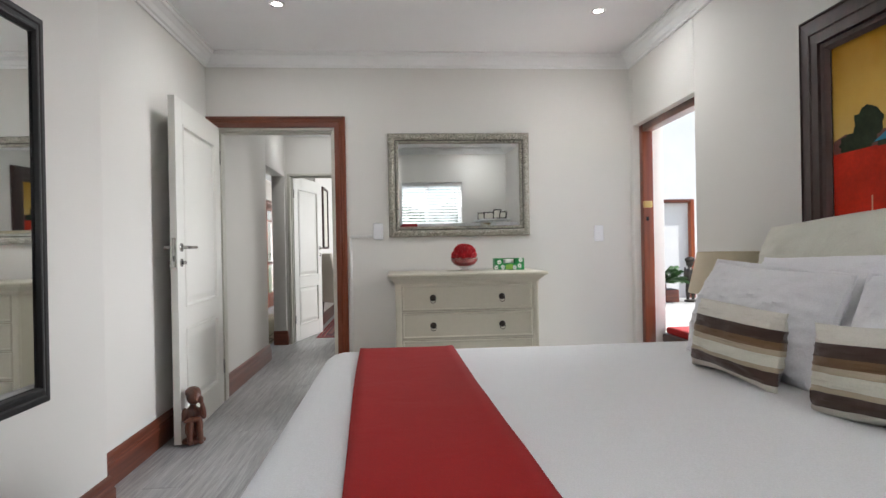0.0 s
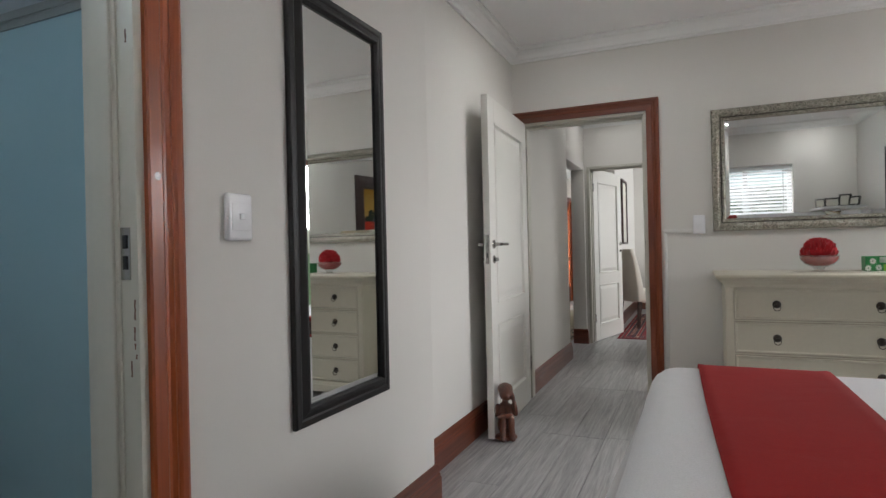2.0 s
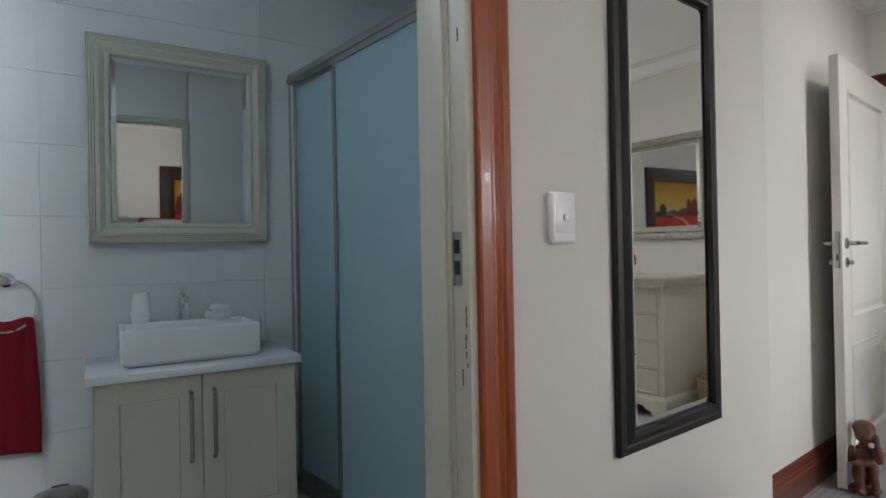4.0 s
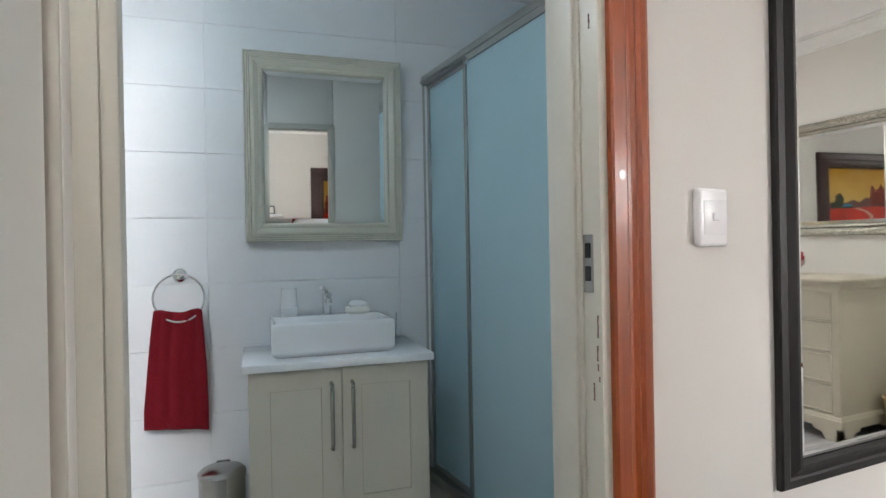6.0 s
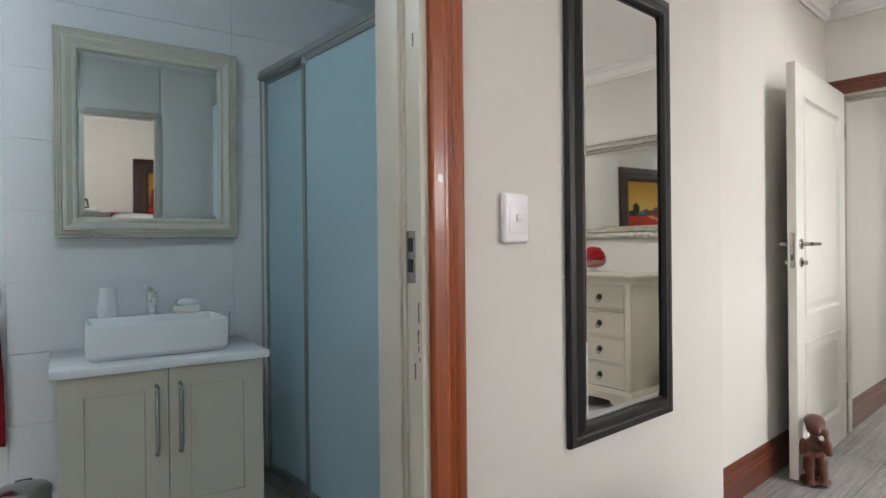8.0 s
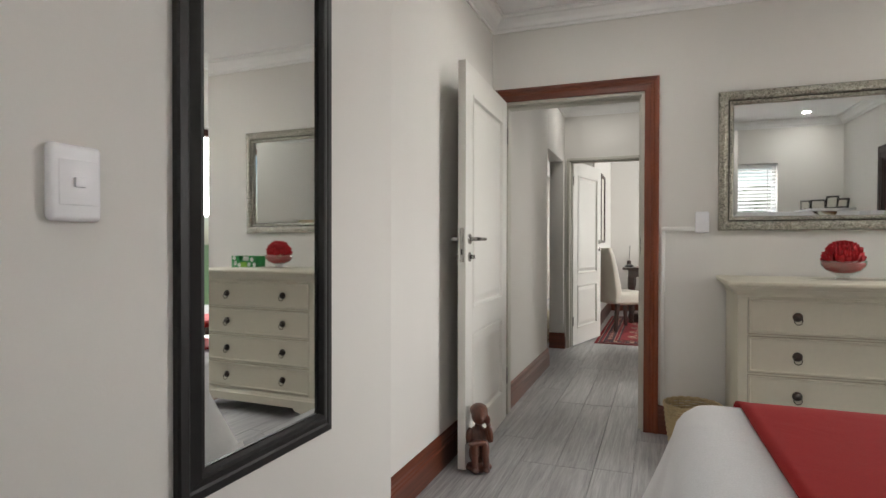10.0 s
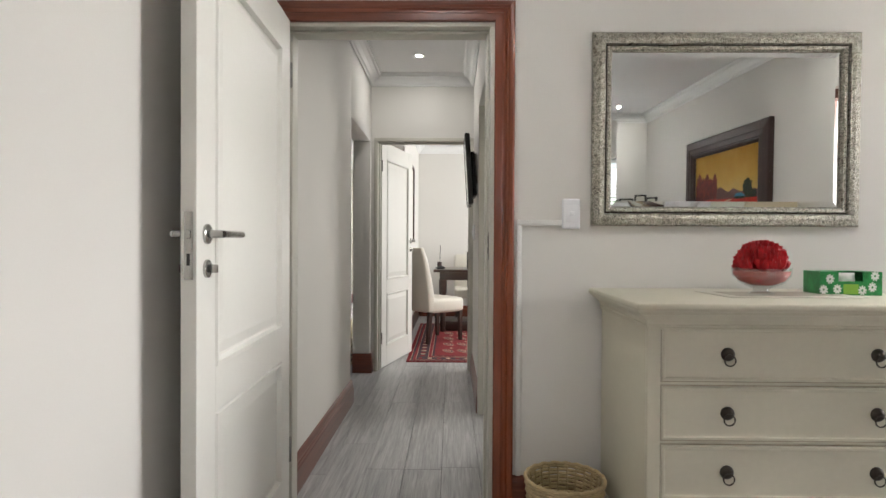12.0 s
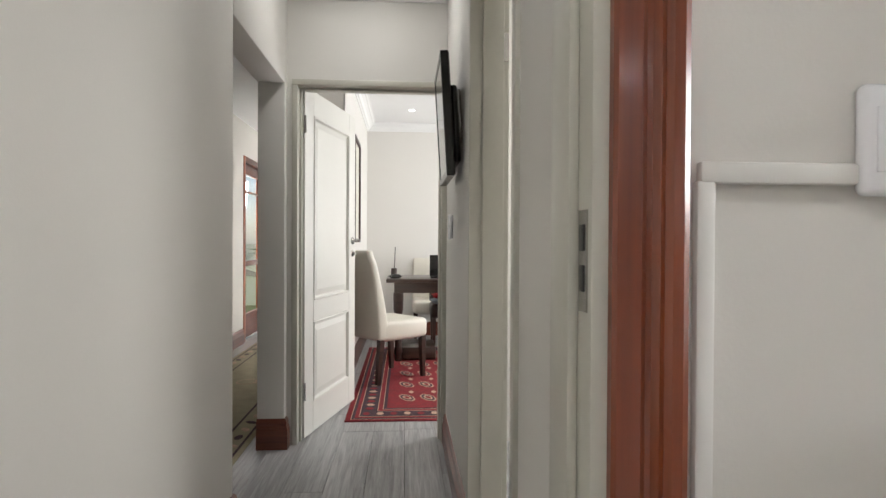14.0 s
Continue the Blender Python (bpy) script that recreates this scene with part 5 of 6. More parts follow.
def photo(x, y, w, h, turn, m):
    t = thing("photo_frame", "small framed photograph standing on the shelf", "photo frame", pose(x, y, 1.452 + h / 2, 0, 0, 180 + turn) @ pose(0, 0, 0, -12, 0, 0), group="photographs on the shelf")
    part("frame", add_rings(bmesh.new(), w, h, [(0, -0.008), (0, 0.008), (0.016, 0.008), (0.018, 0.002)], I4, cap=False), m, t)
    part("print", box(-w / 2 + 0.016, w / 2 - 0.016, -0.003, 0.0, -h / 2 + 0.016, h / 2 - 0.016), PAPER, t, "faded photograph")


for x, y, w, h, tr_, m in ((1.24, -0.88, 0.11, 0.12, 5, STEEL), (1.34, -0.72, 0.16, 0.12, 12, BLACKF), (1.43, -0.50, 0.13, 0.15, 34, BLACKF), (1.48, -0.28, 0.13, 0.11, 48, BLACKF)):
    photo(x, y, w, h, tr_, m)

# ---- corridor ----
tv = thing("wall_television", "black flat television tilted on a wall bracket", "television", pose(HR - 0.068, 5.60, 1.66, 0, 0, -90) @ pose(0, 0, 0, 3.5, 0, 0))
bm = bmesh.new()
add_rings(bm, 0.44, 0.50, [(0.006, -0.018), (0, -0.012), (0, 0.016), (0.004, 0.018), (0.024, 0.018), (0.026, 0.014)], I4)
part("casing", bm, TVB, tv)
part("screen", box(-0.192, 0.192, -0.0155, -0.0142, -0.232, 0.232), mat("glossy screen", (0.006, 0.006, 0.007), 0.08, var=0.1, bump=0), tv)
part("rear_housing", box(-0.16, 0.16, 0.018, 0.05, -0.19, 0.13, bevel=0.012), TVB, tv)
part("bracket", box(-0.12, 0.12, 0.05, 0.066, -0.1, 0.12, bevel=0.004), STEEL, tv, "steel wall bracket")

# ---- study ----
def rug(name, label, x0, x1, y0, y1, bands, rows, cols, med):
    t = thing(name, label, "rug")
    for i, (inset, m, nm) in enumerate(bands):
        z = 0.007 + 0.0006 * i
        part(nm, box(x0 + inset, x1 - inset, y0 + inset, y1 - inset, 0.0006, z, bevel=0.002 if i == 0 else 0), m, t)
    ins = bands[-1][0] + 0.06
    w, h = (x1 - x0 - 2 * ins) / cols, (y1 - y0 - 2 * ins) / rows
    top = 0.007 + 0.0006 * len(bands)
    for j in range(rows):
        for i in range(cols):
            cx, cy = x0 + ins + w * (i + 0.5), y0 + ins + h * (j + 0.5)
            g = None
            for k, (f, m) in enumerate(med):
                o = add_lathe(bmesh.new(), [(f * w * 0.5, 0), (f * w * 0.5, 0.0006 * (k + 1))], 8)
                ob = part("medallion" if k == 0 else "medallion_ring", o, m, g or t, at=pose(cx, cy, top, 0, 0, 22.5) @ Matrix.Diagonal((1, 2.0 if cols > 1 else 1.0, 1, 1)) if k == 0 else None)
                g = g or ob
    return t


rug("persian_rug", "red hand-knotted rug with rows of dark medallions", -1.13, 0.75, 6.755, 9.35,
    [(0.0, RUGR, "edge"), (0.035, RUGC, "border_line"), (0.040, RUGD, "border"), (0.06, RUGR, "border"), (0.085, RUGC, "border_line"), (0.09, RUGD, "border"), (0.2, RUGC, "border_line"), (0.205, RUGR, "border"), (0.235, RUGC, "border_line"), (0.24, RUGD, "border"), (0.262, RUGR, "field")], 5, 8,
    [(0.66, RUGC), (0.56, RUGD), (0.36, RUGC), (0.22, RUGR)])
prug = bpy.data.objects["persian_rug"]
for i in range(7):
    for j in range(4):
        part("diamond_motif", add_lathe(bmesh.new(), [(0.022, 0), (0.022, 0.0006)], 4), RUGC, prug, at=pose(-0.868 + 0.1695 * (i + 1), 7.017 + 0.4142 * (j + 1), 0.0138) @ Matrix.Diagonal((1, 1.9, 1, 1)))
for i in range(19):
    part("border_motif", add_lathe(bmesh.new(), [(0.03, 0), (0.03, 0.0006)], 6), RUGC if i % 2 else RUGR, prug, at=pose(-1.0 + 0.09 * i, 6.90, 0.0108) @ Matrix.Diagonal((0.8, 1.2, 1, 1)))
for i in range(24):
    part("border_motif", add_lathe(bmesh.new(), [(0.03, 0), (0.03, 0.0006)], 6), RUGC if i % 2 else RUGR, prug, at=pose(-0.985, 7.02 + 0.09 * i, 0.0108))


def parsons_chair(label, place, leather, legm, back_h=1.02):
    """An upholstered high-back dining chair; sits towards local +x."""
    t = thing("dining_chair", label, "chair", place, group="chairs round the desk")
    part("seat", box(-0.22, 0.25, -0.235, 0.235, 0.322, 0.478, bevel=0.04, segs=4), leather, t)
    bm, rows = bmesh.new(), []
    for j in range(15):
        z = 0.34 + (back_h - 0.34) * j / 14
        u = j / 14
        x0 = -0.24 - 0.10 * u ** 1.5 - (0.0 if u < 0.9 else 0.01)
        th = 0.10 - 0.045 * u
        y = 0.235 - 0.012 * u ** 3
        rows.append([bm.verts.new(q) for q in ((x0, -y, z), (x0 + th, -y, z), (x0 + th, y, z), (x0, y, z))])
    for a, b in zip(rows, rows[1:]):
        for i in range(4):
            bm.faces.new((a[i], a[(i + 1) % 4], b[(i + 1) % 4], b[i]))
    bm.faces.new(rows[0]), bm.faces.new(rows[-1])
    bmesh.ops.recalc_face_normals(bm, faces=bm.faces)
    sharp = [e for e in bm.edges if len(e.link_faces) == 2 and e.calc_face_angle(0) > 0.9]
    bmesh.ops.bevel(bm, geom=sharp, offset=0.018, segments=3, profile=0.5, affect="EDGES")
    part("backrest", bm, leather, t)
    for x in (-0.2, 0.21):
        for y in (-0.2, 0.2):
            d = -0.03 if x < 0 else 0.01
            bm, rows = bmesh.new(), []
            for z, s, o in ((0.345, 0.022, 0), (0.0, 0.015, d)):
                rows.append([bm.verts.new((x + o + a * s, y + b * s, z)) for a, b in ((-1, -1), (1, -1), (1, 1), (-1, 1))])
            for i in range(4):
                bm.faces.new((rows[0][i], rows[0][(i + 1) % 4], rows[1][(i + 1) % 4], rows[1][i]))
            bm.faces.new(rows[0]), bm.faces.new(rows[1])
            part("leg", bm, legm, t)
    return t


parsons_chair("cream leather high-back chair pulled out from the desk", pose(-0.91, 7.98, 0.009, 0, 0, 40) @ Matrix.Diagonal((1.06, 1.06, 1.05, 1)), CHAIRL, DARKW)
parsons_chair("dark brown leather chair behind the desk", pose(-0.23, 9.55, 0.0, 0, 0, -90), DARKL, DARKW, 0.98)
parsons_chair("cream leather chair beyond the desk", pose(-0.42, 9.93, 0.0, 0, 0, -90), CHAIRL, DARKW, 1.03)
sc = thing("seat_cushion", "folded red and grey cloth lying on a chair seat", "cushion", pose(-0.25, 9.35, 0.478))
part("grey_pad", cushion_bm(0.44, 0.40, 0.07, seed=3, n=12), GREYC, sc, at=pose(0, 0, 0.035, 90, 0, 0))
part("red_pad", cushion_bm(0.40, 0.36, 0.06, seed=8, n=12), RED, sc, at=pose(0, 0, 0.09, 90, 0, 0))
dk = thing("desk", "dark stained wooden desk with turned legs", "desk")
part("desktop", box(-0.925, 0.9, 8.50, 9.22, 0.765, 0.80, bevel=0.008), DARKW, dk)
part("apron", box(-0.85, 0.83, 8.55, 9.17, 0.665, 0.765, bevel=0.003), DARKW, dk)
for x in (-0.81, 0.79):
    for y in (8.60, 9.12):
        part("leg", add_lathe(bmesh.new(), [(0.0001, 0), (0.028, 0), (0.036, 0.03), (0.03, 0.06), (0.042, 0.10), (0.03, 0.16), (0.046, 0.34), (0.034, 0.46), (0.048, 0.50), (0.05, 0.665), (0.0001, 0.666)], 16, (x, y, 0)), DARKW, dk)
part("pedestal", box(-0.78, -0.45, 8.6, 9.05, 0.02, 0.14, bevel=0.01), DARKW, dk)
ms = thing("computer_mouse", "black computer mouse on the desk corner", "mouse", pose(-0.84, 8.64, 0.80, 0, 0, 30))
part("shell", cushion_bm(0.11, 0.06, 0.04, seed=2, n=10), TVB, ms, at=pose(0, 0, 0.018, 90, 0, 0))
# Added laptop; its raised lid stands in for a dark chair back.
ltp = thing("laptop", "made-up dark laptop standing in for a dark chair back", "laptop", pose(-0.33, 8.75, 0.80))
part("keyboard_deck", box(-0.17, 0.17, -0.12, 0.12, 0, 0.018, bevel=0.004), TVB, ltp)
part("screen_lid", box(-0.17, 0.17, 0.12, 0.128, 0.012, 0.22, bevel=0.003), TVB, ltp)
ant = thing("desk_pen", "thin dark pen standing on the desk", "pen", pose(-0.86, 9.0, 0.80))
part("barrel", add_tube(bmesh.new(), [(0, 0, 0), (0.012, 0, 0.3)], 0.004, 6), TVB, ant)
part("holder", add_lathe(bmesh.new(), [(0.0001, 0), (0.03, 0), (0.03, 0.08), (0.027, 0.08), (0.027, 0.004), (0.0001, 0.004)], 16), DARKL, ant)
pc = thing("wall_picture", "narrow dark framed picture on the study wall", "picture", pose(SL, 8.50, 1.62, 0, 0, 90))
part("frame", add_rings(bmesh.new(), 0.6, 0.95, [(0, 0), (0, 0.03), (0.03, 0.03), (0.034, 0.012)], I4, cap=False), WOODF, pc)
part("print", box(-0.268, 0.268, -0.012, -0.004, -0.443, 0.443), PAPER, pc, "faded print")

# ---- lounge seen through the archway ----
rug("lounge_rug", "faded beige rug with a dark patterned border", -2.42, -1.62, 5.9, 9.75,
    [(0.0, RUGB, "edge"), (0.03, RUGD, "border"), (0.045, RUGB, "border"), (0.15, RUGD, "border"), (0.165, RUGB, "field")], 1, 1, [(0.5, RUGC), (0.42, RUGB)])
lrug = bpy.data.objects["lounge_rug"]
for i in range(26):
    for x in (-2.335, -1.705):
        part("border_motif", add_lathe(bmesh.new(), [(0.035, 0), (0.035, 0.001)], 6), RUGD if i % 2 else RUGC, lrug, at=pose(x, 6.05 + 0.14 * i, 0.0105, 0, 0, 30 * (i % 3)) @ Matrix.Diagonal((0.7, 1.3, 1, 1)))
gd = thing("garden_doors", "varnished mahogany glazed double doors to the garden", "door", kind="structure")
part("frame_near", box(LW - 0.1, LW + 0.01, 9.72, 9.79, 0, 2.12, bevel=0.004), MAHOG, gd)
part("frame_far", box(LW - 0.1, LW + 0.01, 11.53, 11.6, 0, 2.12, bevel=0.004), MAHOG, gd)
part("frame_head", box(LW - 0.1, LW + 0.01, 9.79, 11.53, 2.05, 2.12, bevel=0.004), MAHOG_Y, gd)
for y0 in (9.79, 10.66):
    lf = part("door_leaf", box(LW - 0.07, LW - 0.03, y0 + 0.005, y0 + 0.115, 0.02, 2.045, bevel=0.003), MAHOG, gd)
    part("stile", box(LW - 0.07, LW - 0.03, y0 + 0.755, y0 + 0.865, 0.02, 2.045, bevel=0.003), MAHOG, lf)
    for nm, a, b in (("kick_rail", 0.02, 0.30), ("lock_rail", 0.86, 0.92), ("glazing_bar", 1.72, 1.745), ("top_rail", 1.93, 2.045)):
        part(nm, box(LW - 0.068, LW - 0.032, y0 + 0.115, y0 + 0.755, a, b, bevel=0.003), MAHOG_Y, lf)
    for a, b in ((0.30, 0.86), (0.92, 1.72), (1.745, 1.93)):
        g = part("pane", box(LW - 0.052, LW - 0.048, y0 + 0.115, y0 + 0.755, a, b), GLASSC, lf)
        g.visible_shadow = False
    part("handle", add_tube(bmesh.new(), [(LW - 0.03, y0 + 0.8, 1.05), (LW + 0.02, y0 + 0.8, 1.05), (LW + 0.02, y0 + 0.7, 1.05)], 0.008), BRONZE, lf, "dark lever handle")


def palm(name, label, x, y, h, fronds, seed, pot=True, category="plant"):
    rng = random.Random(seed)
    t = thing(name, label, category, pose(x, y, -0.03 if pot else -0.12))
    z0 = 0.0
    if pot:
        part("pot", add_lathe(bmesh.new(), [(0.0001, 0), (0.13, 0), (0.18, 0.3), (0.19, 0.3), (0.19, 0.34), (0.16, 0.34), (0.15, 0.28), (0.0001, 0.28)], 24), DARKL, t)
        z0 = 0.28
    part("stem", add_tube(bmesh.new(), [(0, 0, z0), (0.02, 0.01, z0 + h * 0.25), (0.0, 0.02, z0 + h * 0.5)], 0.035, 8), CARVE, t)
    for i in range(fronds):
        a, L, up = rng.uniform(0, 360), rng.uniform(0.45, 0.75) * h, rng.uniform(20, 75)
        bm = bmesh.new()
        m = pose(0, 0.02, z0 + h * 0.5, 0, 0, a)
        for k in range(14):
            s = (k + 1) / 14
            px, pz = L * s * math.cos(radians(up)) + 0.1 * s, L * s * math.sin(radians(up)) - 0.45 * L * s * s
            for sd in (-1, 1):
                ll = 0.26 * h * (1 - 0.6 * abs(s - 0.4))
                b0, b1 = Vector((px, 0, pz)), Vector((px + 0.5 * ll, sd * ll * 0.8, pz - 0.12 * ll))
                w = Vector((0.012, 0, 0.006))
                mid = (b0 + b1) / 2 + Vector((0, 0, 0.03))
                v = [bm.verts.new(m @ q) for q in (b0 - w, mid - w * 1.3, b1, mid + w * 1.3, b0 + w)]
                bm.faces.new(v)
        part("frond", bm, LEAF, t)
    return t


for i, (x, y, h) in enumerate(((-4.0, 10.1, 1.7), (-4.3, 11.3, 1.9), (-5.2, 12.6, 2.4), (-3.7, 12.4, 1.5), (-5.0, 14.2, 2.6))):
    palm("palm_plant", "green garden palm with arching fronds", x, y, h, 13, i, pot=False, category="palm")
for i, (x, y, h) in enumerate(((-0.6, -4.2, 1.8), (0.5, -3.9, 1.6), (1.5, -4.4, 2.0), (0.9, -5.4, 2.6), (-0.2, -5.6, 2.4))):
    palm("palm_plant", "green garden palm outside the bedroom window", x, y, h, 13, 40 + i, pot=False, category="palm")
shell("garden_wall_south", [(-6, 8, -7.2, -7.0, -0.12, 2.2)], PLASTER, "pale garden wall behind the plants", "wall")
shell("garden_wall", [(-9.0, -8.8, 2, 30, -0.12, 2.1)], PLASTER, "white plastered garden wall", "wall")

# ---- patio outside the bedroom ----
pw = shell("patio_wall", [(3.2, 5.28, 11.0, 11.2, -0.1, 6.0), (6.17, 10, 11.0, 11.2, -0.1, 6.0), (5.28, 6.17, 11.0, 11.2, 2.05, 6.0)], PLASTER, "white plastered patio wall with a framed doorway")
of = thing("patio_doorway", "mahogany framed doorway in the white patio wall", "door frame", kind="structure")
part("left_post", box(5.28, 5.36, 10.97, 11.1, -0.03, 2.05, bevel=0.005), MAHOG, of)
part("right_post", box(6.09, 6.17, 10.97, 11.1, -0.03, 2.05, bevel=0.005), MAHOG, of)
part("head", box(5.36, 6.09, 10.97, 11.1, 1.98, 2.05, bevel=0.005), MAHOG_X, of)
shell("patio_room_wall", [(5.2, 6.25, 11.14, 11.19, -0.1, 2.2)], PLASTER, "white wall beyond the patio doorway")
pl = thing("planter_box", "low varnished wooden planter box on the patio", "planter")
part("box", box(4.75, 5.42, 10.2, 10.5, -0.03, 0.22, bevel=0.008), MAHOG_X, pl)
part("soil", box(4.78, 5.39, 10.23, 10.47, 0.2, 0.225), GROUT, pl)
palm("potted_palm", "spiky potted palm beside the patio sculpture", 5.2, 10.35, 0.9, 12, 77, pot=False, category="plant")


def sculpture(place):
    bm = bmesh.new()
    for x, z, rx, rz in ((0, 0.03, 0.13, 0.03), (-0.05, 0.25, 0.045, 0.23), (0.06, 0.25, 0.045, 0.23), (0, 0.52, 0.10, 0.16), (-0.10, 0.55, 0.03, 0.15), (0.10, 0.55, 0.03, 0.15), (0, 0.77, 0.075, 0.09), (0, 0.83, 0.10, 0.06)):
        bmesh.ops.create_icosphere(bm, subdivisions=3, radius=1, matrix=pose(x, 0, z) @ Matrix.Diagonal((rx, rx * 0.8, rz, 1)))
    ob = part("sculpture", bm, BRONZE, None, "dark bronze standing sculpture on the patio", at=place, category="sculpture")
    rm = ob.modifiers.new("merge", "REMESH")
    rm.mode, rm.voxel_size, rm.use_smooth_shade = "VOXEL", 0.012, True
    return ob


sculpture(pose(5.62, 10.15, -0.03))
bn = thing("patio_bench", "low dark bench with a red cushion by the patio door", "bench")
part("seat_frame", box(1.98, 2.5, 2.9, 3.66, 0.36, 0.42, bevel=0.006), DARKW, bn)
part("cushion", box(2.0, 2.48, 2.92, 3.63, 0.42, 0.475, bevel=0.02, segs=3), RED, bn)
for x in (2.01, 2.47):
    for y in (2.94, 3.62):
        part("leg", box(x - 0.025, x + 0.025, y - 0.025, y + 0.025, -0.03, 0.36, bevel=0.003), DARKW, bn)

# ---- bathroom ----
SY = 0.87
sc_ = thing("shower_screen", "aluminium framed shower screen with frosted sliding panels", "shower screen")
for nm, b in (("wall_post", (BX + 0.045, BX + 0.10, 0.0, 2.051)), ("end_post", (-1.51, -1.478, 0.0, 2.051))):
    part(nm, box(b[0], b[1], SY - 0.02, SY + 0.03, b[2], b[3], bevel=0.003), ALU, sc_)
bm = box(BX + 0.10, -1.51, SY - 0.026, SY + 0.036, 2.006, 2.051, bevel=0.004)
add_box(bm, BX + 0.10, -1.51, SY - 0.032, SY - 0.026, 2.014, 2.026, bevel=0.001)
part("head_track", bm, ALU, sc_)
bm = box(BX + 0.10, -1.51, SY - 0.03, SY + 0.04, 0.0, 0.05, bevel=0.004)
part("floor_track", bm, ALU, sc_)
for nm, x0, x1, y in (("fixed_panel", BX + 0.10, -2.70, SY + 0.016), ("sliding_panel", -2.73, -1.53, SY - 0.012)):
    g = part(nm, box(x0 + 0.02, x1 - 0.02, y - 0.003, y + 0.003, 0.06, 2.001), FROST, sc_, "frosted bluish glass panel")
    bm = bmesh.new()
    add_rings(bm, x1 - x0, 1.956, [(0, -0.012), (0, 0.012), (0.022, 0.012), (0.022, -0.012)], pose((x0 + x1) / 2, y, 1.031), cap=False, back=False)
    part("panel_frame", bm, ALU, g)
part("roller", add_lathe(bmesh.new(), [(0.0001, -0.03), (0.016, -0.03), (0.016, -0.012), (0.0001, -0.011)], 16, (-2.69, SY - 0.006, 1.986), "y"), CHROME, sc_, "chrome roller")

vn = thing("vanity_cabinet", "grey cream two-door vanity cabinet with recessed panels", "vanity")
VX, VY0, VY1, VT = -2.80, 0.012, 0.741, 0.698
part("body", box(BX + 0.002, VX - 0.02, VY0, VY1, 0.08, VT, bevel=0.003), VANP, vn)
part("plinth", box(BX + 0.002, VX - 0.06, VY0 + 0.02, VY1 - 0.02, 0.0, 0.08), VANP, vn)
for s, (a, b) in enumerate(((VY0 + 0.002, 0.3715), (0.3755, VY1 - 0.002))):
    w, h = b - a, VT - 0.085
    bm = bmesh.new()
    add_rings(bm, w, h, [(0, -0.001), (0, 0.019), (0.002, 0.021), (0.078, 0.021), (0.079, 0.012), (0.081, 0.0115)], I4)
    d = part("door", bm, VANP, vn, at=pose(VX - 0.02, (a + b) / 2, 0.083 + h / 2, 0, 0, 90))
    # A darker strip paints the shade along the recess edge.
    part("shadow_line", add_rings(bmesh.new(), w - 0.156, h - 0.156, [(0, 0.0115), (0, 0.0135), (0.003, 0.0135), (0.003, 0.0115)], I4, cap=False, back=False), DRESSLINE, d, "darker line painting the shade round the panel")
    hx = (w / 2 - 0.04) * (1 if s == 0 else -1)
    hb = bmesh.new()
    add_tube(hb, [(hx, -0.021, 0.245), (hx, -0.045, 0.24), (hx, -0.05, 0.225), (hx, -0.05, 0.0), (hx, -0.045, -0.015), (hx, -0.021, -0.02)], 0.0085, 8)
    part("handle", hb, STEEL, d, "brushed steel bar handle")
ct = part("countertop", box(BX + 0.001, VX + 0.022, VY0 - 0.024, VY1 + 0.02, VT + 0.001, VT + 0.033, bevel=0.004), STONE, None, "white quartz vanity top", category="countertop")
CT = VT + 0.034
# basin: a rectangular bowl with a tap shelf
bs = thing("wash_basin", "white rectangular ceramic countertop basin", "basin")
x0, x1, y0, y1, zt = -3.215, -2.865, 0.103, 0.615, CT + 0.142
bm = bmesh.new()
q = lambda a, b, c, d, z: [bm.verts.new(p) for p in ((a, c, z), (b, c, z), (b, d, z), (a, d, z))]  # noqa: E731
rings = [q(x0 + 0.02, x1 - 0.02, y0 + 0.02, y1 - 0.02, CT), q(x0, x1, y0, y1, CT + 0.02), q(x0, x1, y0, y1, zt - 0.006), q(x0 + 0.006, x1 - 0.006, y0 + 0.006, y1 - 0.006, zt), q(x0 + 0.10, x1 - 0.018, y0 + 0.018, y1 - 0.018, zt), q(x0 + 0.11, x1 - 0.03, y0 + 0.04, y1 - 0.04, zt - 0.08), q(x0 + 0.16, x1 - 0.09, y0 + 0.12, y1 - 0.12, zt - 0.10)]
for a, b in zip(rings, rings[1:]):
    for i in range(4):
        bm.faces.new((a[i], a[(i + 1) % 4], b[(i + 1) % 4], b[i]))
bm.faces.new(rings[0]), bm.faces.new(rings[-1])
bmesh.ops.bevel(bm, geom=[e for e in bm.edges], offset=0.006, segments=2, profile=0.5, affect="EDGES")
part("bowl", bm, CERAM, bs)
part("waste", add_lathe(bmesh.new(), [(0.0001, 0), (0.022, 0), (0.02, 0.004), (0.0001, 0.004)], 20, (-3.0, 0.36, zt - 0.099)), CHROME, bs, "chrome waste")
tp = thing("tap", "chrome single-lever basin mixer tap", "tap", pose(-3.155, 0.36, zt))
part("body", add_lathe(bmesh.new(), [(0.0001, 0), (0.024, 0), (0.024, 0.006), (0.021, 0.01), (0.021, 0.075), (0.023, 0.08), (0.023, 0.10), (0.0001, 0.104)], 24), CHROME, tp)
part("spout", add_tube(bmesh.new(), [(0.01, 0, 0.06), (0.06, 0, 0.075), (0.105, 0, 0.07), (0.112, 0, 0.058)], 0.012, 12), CHROME, tp)
part("lever", add_tube(bmesh.new(), [(0.0, 0, 0.10), (0.01, -0.005, 0.118), (0.05, -0.03, 0.128)], 0.008, 8), CHROME, tp)
